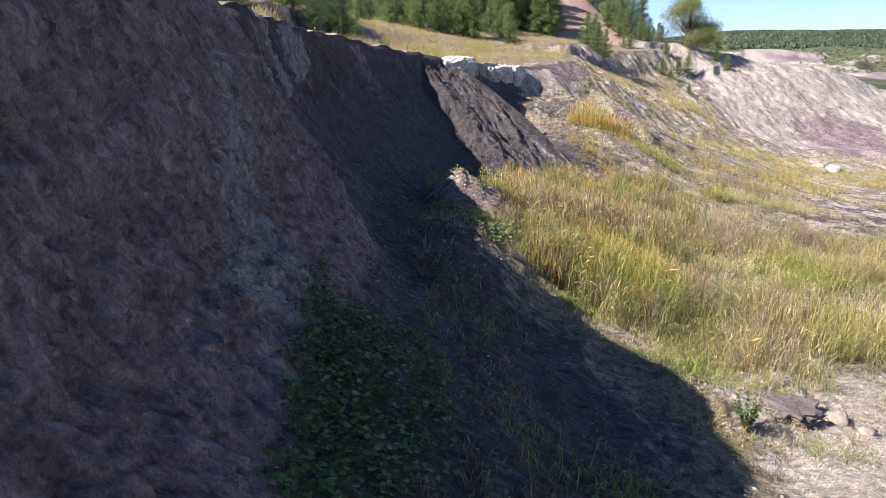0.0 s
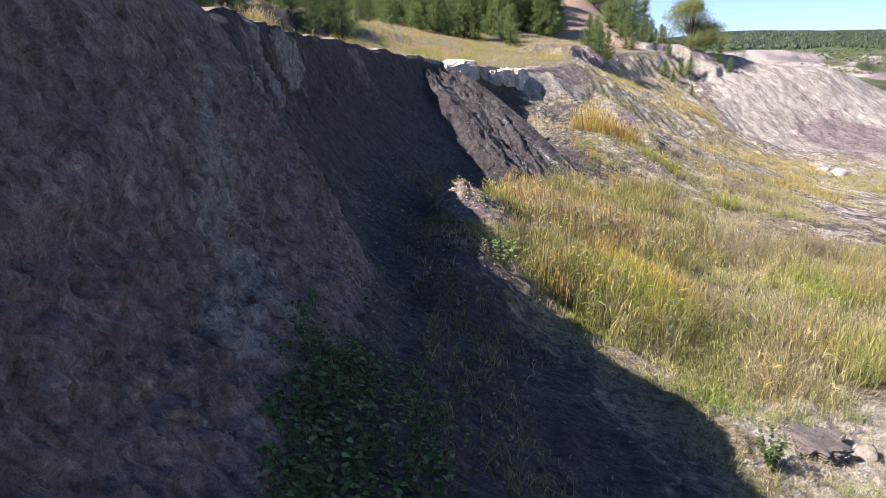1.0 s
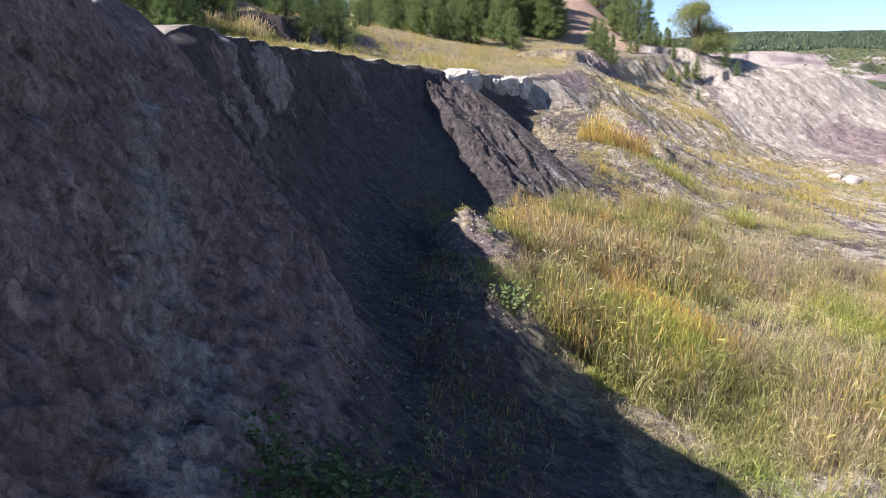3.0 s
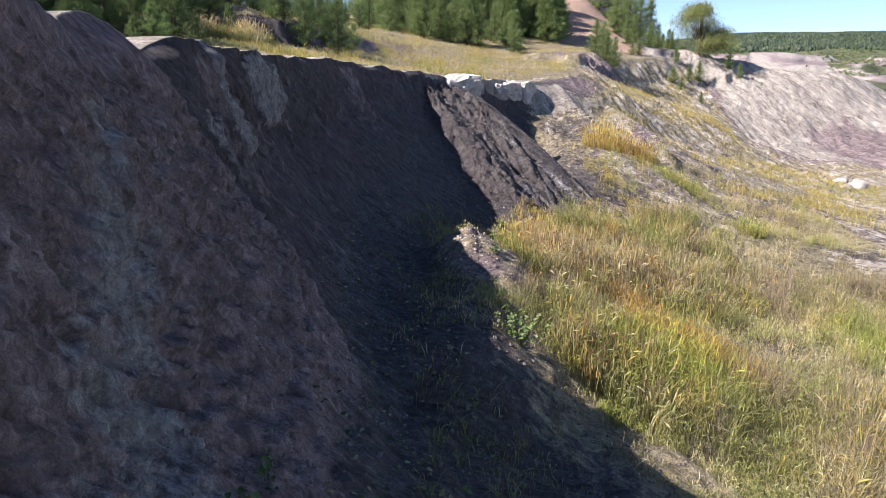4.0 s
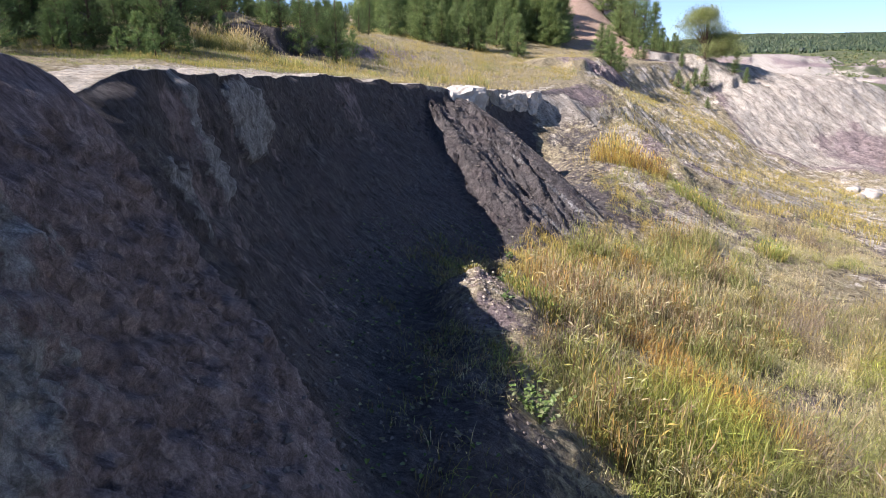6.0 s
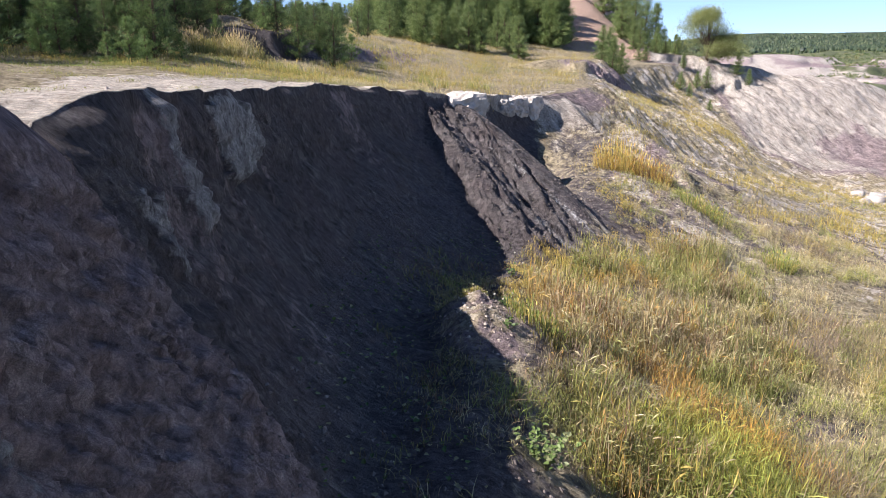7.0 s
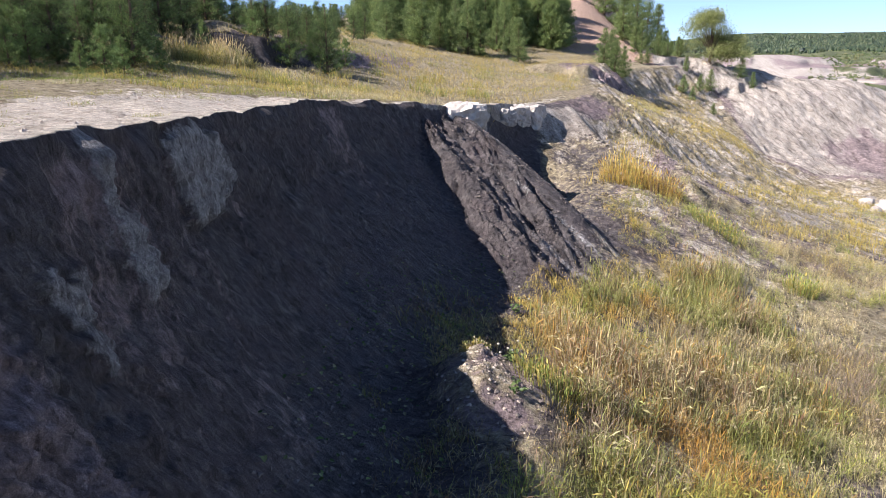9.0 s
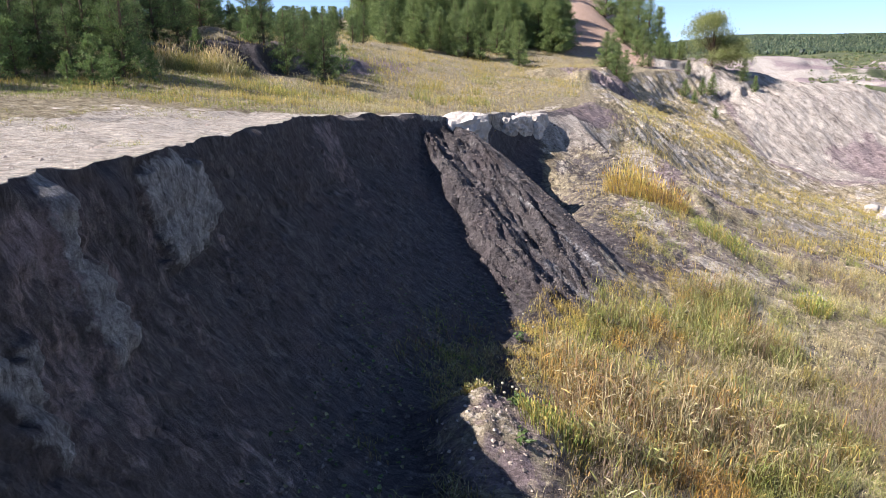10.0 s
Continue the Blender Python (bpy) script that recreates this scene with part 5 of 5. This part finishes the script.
# ---- trees ----
def tube(bm_v, bm_f, a, b, ra, rb, sides=5):
    """A tapered stick between two places, into lists."""
    a, b = np.array(a, float), np.array(b, float)
    w = (b - a) / (np.linalg.norm(b - a) + 1e-9)
    u = np.cross(w, (0.3, 0.9, 0.2))
    u /= np.linalg.norm(u)
    t = np.cross(w, u)
    i = len(bm_v)
    for c, r in ((a, ra), (b, rb)):
        for k in range(sides):
            an = 2 * np.pi * k / sides
            bm_v.append(c + r * (math.cos(an) * u + math.sin(an) * t))
    for k in range(sides):
        n = (k + 1) % sides
        bm_f.append((i + k, i + n, i + sides + n))
        bm_f.append((i + k, i + sides + n, i + sides + k))


def needles(at, ways, length, width, tint):
    """Flat spikes from each place along its way."""
    n = len(at)
    side = np.cross(ways, rng.normal(0, 1, (n, 3)))
    side /= np.linalg.norm(side, axis=1, keepdims=True) + 1e-9
    s = side * width[:, None] * 0.5
    mid = at + ways * (length * 0.45)[:, None]
    v = np.stack([at, mid - s, mid + s, at + ways * length[:, None]], 1).reshape(-1, 3)
    i = np.arange(n)[:, None] * 4
    f = np.concatenate([i + [0, 2, 1], i + [1, 2, 3]])
    return v, f, np.repeat(tint, 4, 0)


def pine_parts(h, seed, full=1.0, n=12, slim=0.2, greens=((0.085, 0.13, 0.05), (0.13, 0.19, 0.07), (0.2, 0.265, 0.1))):
    """Meshes of one pine: trunk, limbs, crown."""
    global rng
    keep, rng = rng, np.random.default_rng(seed)
    tv, tf, lv, lf = [], [], [], []
    bend = rng.normal(0, 0.02, 2) * h
    mid = np.array([bend[0], bend[1], h * 0.5])
    tube(tv, tf, (0, 0, -0.25), mid, 0.022 * h, 0.014 * h, 7)
    tube(tv, tf, mid, (bend[0] * 1.2, bend[1] * 1.2, h * 0.97), 0.014 * h, 0.004 * h, 7)
    at, ways, size, inner_shade = [], [], [], []
    whorls = int(7 + 1.6 * h)
    for k in range(whorls):
        s = (k + rng.uniform(-0.3, 0.3)) / whorls
        z = h * (0.03 + 0.93 * s)
        reach = h * 0.33 * full * (1 - s) ** 1.1 * (0.75 + 0.25 * min(1, s * 5)) + 0.035 * h
        turn = rng.uniform(0, 6.28)
        for j in range(rng.integers(4, 7)):
            if rng.random() < 0.12:
                continue
            an = turn + j * 1.15 + rng.normal(0, 0.25)
            rl = reach * rng.uniform(0.6, 1.15)
            rise = rl * (0.18 + 0.6 * s + rng.normal(0, 0.1))
            root = np.array([bend[0] * z / h, bend[1] * z / h, z])
            tip = root + [rl * math.cos(an), rl * math.sin(an), rise]
            tube(lv, lf, root, tip, 0.006 * h * (1 - 0.6 * s), 0.002 * h, 3)
            for q in np.linspace(0.2, 1.0, 5):
                c = root + (tip - root) * q + rng.normal(0, 0.03 * h * 0.6, 3)
                w = rng.normal(0, 0.55, (n, 3)) + (tip - root) / (rl + 1e-6) * 0.85 + [0, 0, 0.42 if n > 7 else 0.6]
                w /= np.linalg.norm(w, axis=1, keepdims=True)
                at.append(np.repeat(c[None], n, 0) + rng.normal(0, 0.02 * h, (n, 3)))
                ways.append(w)
                size.append(rng.uniform(0.08, 0.155, n) * (0.5 + h * 0.42) * (1.12 - 0.55 * s) * (12 / max(n, 12)) ** 0.45)
                # Needles near the trunk are darker: the crown's inner shade, put into the tint.
                inner_shade.append(np.full(n, 0.62 + 0.48 * q))
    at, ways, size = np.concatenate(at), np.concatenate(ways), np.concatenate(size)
    tint = np.array(greens)[rng.integers(0, len(greens), len(at))] * rng.uniform(0.75, 1.2, (len(at), 1)) * np.concatenate(inner_shade)[:, None]
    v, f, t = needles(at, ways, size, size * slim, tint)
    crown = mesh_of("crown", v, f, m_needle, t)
    trunk, limbs = mesh_of("trunk", tv, tf, m_bark), mesh_of("branching", lv, lf, m_bark)
    rng = keep
    return trunk, limbs, crown


def tree_of(name, label, parts3, place, turn, scale, group, category="tree"):
    ob = thing(name, label, category, place, turn, group)
    ob.scale = (scale, scale, scale)
    for n, me in zip(("trunk", "branching", "crown"), parts3):
        piece = part(n, me, ob)
        if n != "trunk":
            tagged(piece, kind="stuff")
    return ob


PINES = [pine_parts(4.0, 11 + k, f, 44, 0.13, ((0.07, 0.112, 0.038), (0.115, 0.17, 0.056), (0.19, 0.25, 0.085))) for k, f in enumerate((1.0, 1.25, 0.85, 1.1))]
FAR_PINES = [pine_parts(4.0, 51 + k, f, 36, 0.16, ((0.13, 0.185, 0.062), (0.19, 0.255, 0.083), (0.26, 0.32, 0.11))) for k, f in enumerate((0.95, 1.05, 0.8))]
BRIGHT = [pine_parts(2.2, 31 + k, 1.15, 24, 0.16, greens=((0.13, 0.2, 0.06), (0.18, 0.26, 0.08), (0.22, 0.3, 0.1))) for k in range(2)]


def plant_pine(x, y, h, label, group, bright=False, far=False):
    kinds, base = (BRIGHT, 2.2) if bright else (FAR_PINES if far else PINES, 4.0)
    k = int(rng.integers(0, len(kinds)))
    ahead = (y - 9.9) / 1.03
    if -0.34 < (x + 0.1) / ahead < -0.12 and ahead > 42:          # only the low saddle lies behind these
        h = max(2.0, min(h, 2.2 + rng.uniform(0.05, 0.062) * ahead - at_ground(x, y)[2]))
    return tree_of("pine_tree", label, kinds[k], at_ground(x, y), rng.uniform(0, 360), h / base * rng.uniform(0.95, 1.05), group)


# (across, ahead, height): the bank at the plateau's back
for d, u, h in ((26, -0.66, 3.2), (27.5, -0.6, 4.0), (27, -0.56, 2.9), (31, -0.53, 4.6), (33, -0.6, 5.5), (34, -0.66, 6.0), (30, -0.69, 4.5), (36, -0.55, 5.6), (35, -0.49, 4.6),
                (38, -0.5, 6.2), (40, -0.58, 6.6), (42, -0.64, 7.0), (44, -0.53, 6.6), (41, -0.46, 4.6), (46, -0.4, 4.6), (50, -0.375, 4.8), (54, -0.43, 6.0), (48, -0.345, 3.8),
                (52, -0.29, 5.2), (55, -0.262, 4.0), (60, -0.31, 6.0), (64, -0.235, 4.0), (66, -0.2, 4.6), (70, -0.165, 4.4), (72, -0.135, 4.4), (76, -0.12, 3.6), (74, -0.21, 6.4), (66, -0.27, 6.4),
                (60, -0.36, 7.0), (68, -0.33, 7.4), (58, -0.47, 7.4), (62, -0.55, 8.0), (52, -0.62, 7.6), (80, -0.25, 7.0), (84, -0.18, 6.0),
                (37, -0.43, 4.4), (39, -0.395, 3.6), (42, -0.36, 4.0), (44, -0.45, 5.6), (47, -0.31, 4.4), (49, -0.255, 3.6), (56, -0.225, 4.2), (58, -0.19, 3.6), (57, -0.29, 5.4), (62, -0.17, 3.8), (47, -0.48, 6.0), (72, -0.3, 7.0), (90, -0.13, 6.0), (88, -0.09, 4.5), (29, -0.64, 4.2), (32, -0.46, 3.4)):
    plant_pine(-0.1 + u * d, 9.9 + 1.03 * d, h * (1.2 if d > 43 else 1.0), "dark green pine on the bank behind the plateau", "pines on the bank")
for d, u, h in ((25, -0.53, 2.1), (24.5, -0.57, 1.3), (25.5, -0.645, 2.3), (26, -0.5, 1.6), (24.5, -0.68, 1.8), (27.5, -0.44, 1.3), (29, -0.46, 1.7), (35, -0.37, 1.6), (38, -0.29, 1.5), (41, -0.23, 1.9), (43, -0.2, 1.6), (46, -0.15, 1.5)):
    plant_pine(-0.1 + u * d, 9.9 + 1.03 * d, h, "young bright green pine at the edge of the sand", "young pines", True)
for k in range(26):
    d, u = rng.uniform(27, 37), rng.uniform(-0.8, -0.47)
    plant_pine(-0.1 + u * d, 9.9 + 1.03 * d, rng.uniform(2.2, 4.2), "dark green pine on the bank behind the plateau", "pines on the bank")
for k in range(28):
    d, u = rng.uniform(38, 62), rng.uniform(-0.43, -0.13)
    plant_pine(-0.1 + u * d, 9.9 + 1.03 * d, rng.uniform(2.6, 4.8), "dark green pine on the bank behind the plateau", "pines on the bank")
for k in range(26):
    d, u = rng.uniform(84, 99), rng.uniform(-0.1, 0.13)
    plant_pine(-0.1 + u * d, 9.9 + 1.03 * d, rng.uniform(4, 7), "pine at the foot of the hill's wood", "pines on the hill", far=True)
# Pines out of view, added only to shade the left end of the bank.
for d, u, h in ((22, -0.8, 5.5), (24, -0.9, 6.5), (26, -0.83, 6.5), (29, -0.78, 6.5), (31, -0.9, 7.5), (34, -0.8, 7.0), (37, -0.74, 7.0), (28, -0.98, 7.5)):
    plant_pine(-0.1 + u * d, 9.9 + 1.03 * d, h, "unseen tall pine added at the plateau's side for shade", "pines on the bank")
# the wood on the hill
for k in range(190):
    d = 97 + 42 * rng.random() ** 1.4
    u = rng.uniform(-0.3, 0.185)
    if (u > 0.15 and d > 112) or (d < 102 and u < -0.02 and k % 2):
        continue
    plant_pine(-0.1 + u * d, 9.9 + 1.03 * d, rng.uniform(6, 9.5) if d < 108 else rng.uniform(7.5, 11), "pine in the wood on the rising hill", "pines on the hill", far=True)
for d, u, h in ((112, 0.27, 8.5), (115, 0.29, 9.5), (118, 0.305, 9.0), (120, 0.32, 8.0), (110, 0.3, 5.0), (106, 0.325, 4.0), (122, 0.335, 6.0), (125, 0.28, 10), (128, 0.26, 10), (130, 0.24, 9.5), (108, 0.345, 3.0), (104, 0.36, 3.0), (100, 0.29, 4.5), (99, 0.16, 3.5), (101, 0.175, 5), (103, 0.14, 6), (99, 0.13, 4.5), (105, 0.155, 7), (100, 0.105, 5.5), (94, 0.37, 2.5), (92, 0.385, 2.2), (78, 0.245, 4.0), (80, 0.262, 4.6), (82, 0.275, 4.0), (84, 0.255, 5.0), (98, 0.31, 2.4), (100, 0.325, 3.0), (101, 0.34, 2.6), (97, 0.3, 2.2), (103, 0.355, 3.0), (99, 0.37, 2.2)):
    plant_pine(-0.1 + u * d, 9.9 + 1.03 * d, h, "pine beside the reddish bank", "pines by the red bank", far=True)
for d, u, h in ((96, 0.395, 2.6), (97, 0.41, 3.2), (99, 0.455, 3.4), (98, 0.475, 2.6), (90, 0.42, 1.6)):
    plant_pine(-0.1 + u * d, 9.9 + 1.03 * d, h, "small pine at the top of the white slope", "small pines", far=True)


def round_tree(place, h, r, label, n=34000):
    """A broad-leaved tree: trunk, limbs, and a crown of many clumps with gaps."""
    global rng
    keep, rng = rng, np.random.default_rng(77)
    tv, tf, lv, lf = [], [], [], []
    tube(tv, tf, (0, 0, -0.3), (0.2, 0, h * 0.4), 0.03 * h, 0.018 * h, 8)
    cs = []
    for k in range(70):
        a, e = rng.uniform(0, 6.28), rng.uniform(-0.5, 1.4)
        c = np.array([r * math.cos(a) * math.cos(e), r * math.sin(a) * math.cos(e), h * 0.34 + (h * 0.52) * math.sin(e)]) * [rng.uniform(0.5, 1), rng.uniform(0.5, 1), 1]
        c[0] -= 0.2 * r
        if k % 3 == 0:                                   # a lower, wider side bush
            c = np.array([0.75 * r + rng.normal(0, 0.25 * r), rng.normal(0, 0.4 * r), h * rng.uniform(0.12, 0.48)])
        cs.append(c)
        tube(lv, lf, (0.1, 0, h * rng.uniform(0.1, 0.3)), c, 0.008 * h, 0.002 * h, 3)
    cs = np.array(cs)
    k = rng.integers(0, len(cs), n)
    at = cs[k] + rng.normal(0, 1, (n, 3)) * np.array([0.085, 0.085, 0.065]) * h
    w = rng.normal(0, 1, (n, 3))
    w /= np.linalg.norm(w, axis=1, keepdims=True)
    tint = np.array([(0.17, 0.2, 0.055), (0.23, 0.26, 0.08), (0.3, 0.31, 0.13)])[rng.integers(0, 3, n)] * rng.uniform(0.8, 1.2, (n, 1))
    s = rng.uniform(0.1, 0.24, n)
    v, f, t = needles(at, w, s, s * 0.6, tint)
    rng = keep
    tree_of("willow_tree", label, (mesh_of("trunk", tv, tf, m_bark), mesh_of("branching", lv, lf, m_bark), mesh_of("crown", v, f, m_leaf, t)), place, 0, 1, "")


round_tree(at_ground(41.0, 114.5), 8.2, 3.7, "rounded yellow-green willow at the quarry's edge")


def far_woods():
    """Crowns of the woods on the distant hills, as one mass."""
    n = 30000
    y = 560 + 1270 * rng.random(n) ** 0.8
    x = y * rng.uniform(0.3, 0.72, n)
    keep = (y > 680) | (fbm(x * 0.02, y * 0.02, 0, 3, 131) > 0.0)
    x, y = x[keep], y[keep]
    n = len(x)
    b = lies(x, y)
    h, sides = rng.uniform(3.0, 6.0, n) * np.interp(y, [560, 1400], [0.8, 1.25]), 4
    r = h * rng.uniform(0.32, 0.55, n)
    turn = rng.uniform(0, 6.28, n)
    rings = []
    for q, k in ((-0.1, 0.8), (0.45, 0.85)):
        for j in range(sides):
            a = turn + (j + 0.5 * (q > 0)) * 2 * np.pi / sides + rng.normal(0, 0.2, n)
            w = r * k * rng.uniform(0.75, 1.25, n)
            rings.append(b + np.stack([w * np.cos(a), w * np.sin(a), h * (q + rng.normal(0, 0.06, n))], 1))
    rings.append(b + np.stack([rng.normal(0, 0.6, n), rng.normal(0, 0.6, n), h * 0.85], 1))
    v = np.stack(rings, 1).reshape(-1, 3)
    f0 = [(j, (j + 1) % 4, 4 + j) for j in range(4)] + [((j + 1) % 4, 4 + (j + 1) % 4, 4 + j) for j in range(4)] + [(4 + j, 4 + (j + 1) % 4, 8) for j in range(4)]
    f = (np.array(f0)[None] + (np.arange(n) * 9)[:, None, None]).reshape(-1, 3)
    tint = np.array([(0.04, 0.062, 0.036), (0.058, 0.085, 0.045), (0.09, 0.112, 0.055)])[rng.integers(0, 3, n)]
    thing("distant_woods", "dark green woods covering the distant hills", "woods", kind="stuff", me=mesh_of("distant_woods", v, f, m_leaf, np.repeat(tint, 9, 0)))


far_woods()


def valley_shrubs():
    """Bushes on the terraces of the far quarry, as one mass."""
    n = 2400
    y = 200 + 370 * rng.random(n)
    x = y * rng.uniform(0.36, 0.72, n)
    grown = fbm(x * 0.03, y * 0.02, 0, 3, 133)
    keep = (grown > 0.03) & ~((x / (y - 10) > 0.44) & (x / (y - 10) < 0.54) & (y > 290) & (y < 405))
    b = lies(x[keep], y[keep])
    n = len(b)
    h = rng.uniform(0.5, 1.5, n)
    count = 14
    at = np.repeat(b, count, 0) + rng.normal(0, 1, (n * count, 3)) * np.repeat(h, count)[:, None] * [0.5, 0.5, 0.22] + np.stack([np.zeros(n * count), np.zeros(n * count), np.repeat(h, count) * 0.4], 1)
    w = rng.normal(0, 1, (n * count, 3))
    w /= np.linalg.norm(w, axis=1, keepdims=True)
    size = np.repeat(h, count) * rng.uniform(0.5, 0.9, n * count)
    tint = np.repeat(np.array([(0.1, 0.14, 0.055), (0.15, 0.18, 0.07), (0.22, 0.22, 0.1)])[rng.integers(0, 3, n)], count, 0)
    v, f, t = needles(at, w, size, size * 0.7, tint)
    thing("valley_shrubs", "green shrubs on the terraces of a distant quarry", "shrubs", kind="stuff", me=mesh_of("valley_shrubs", v, f, m_leaf, t))


valley_shrubs()
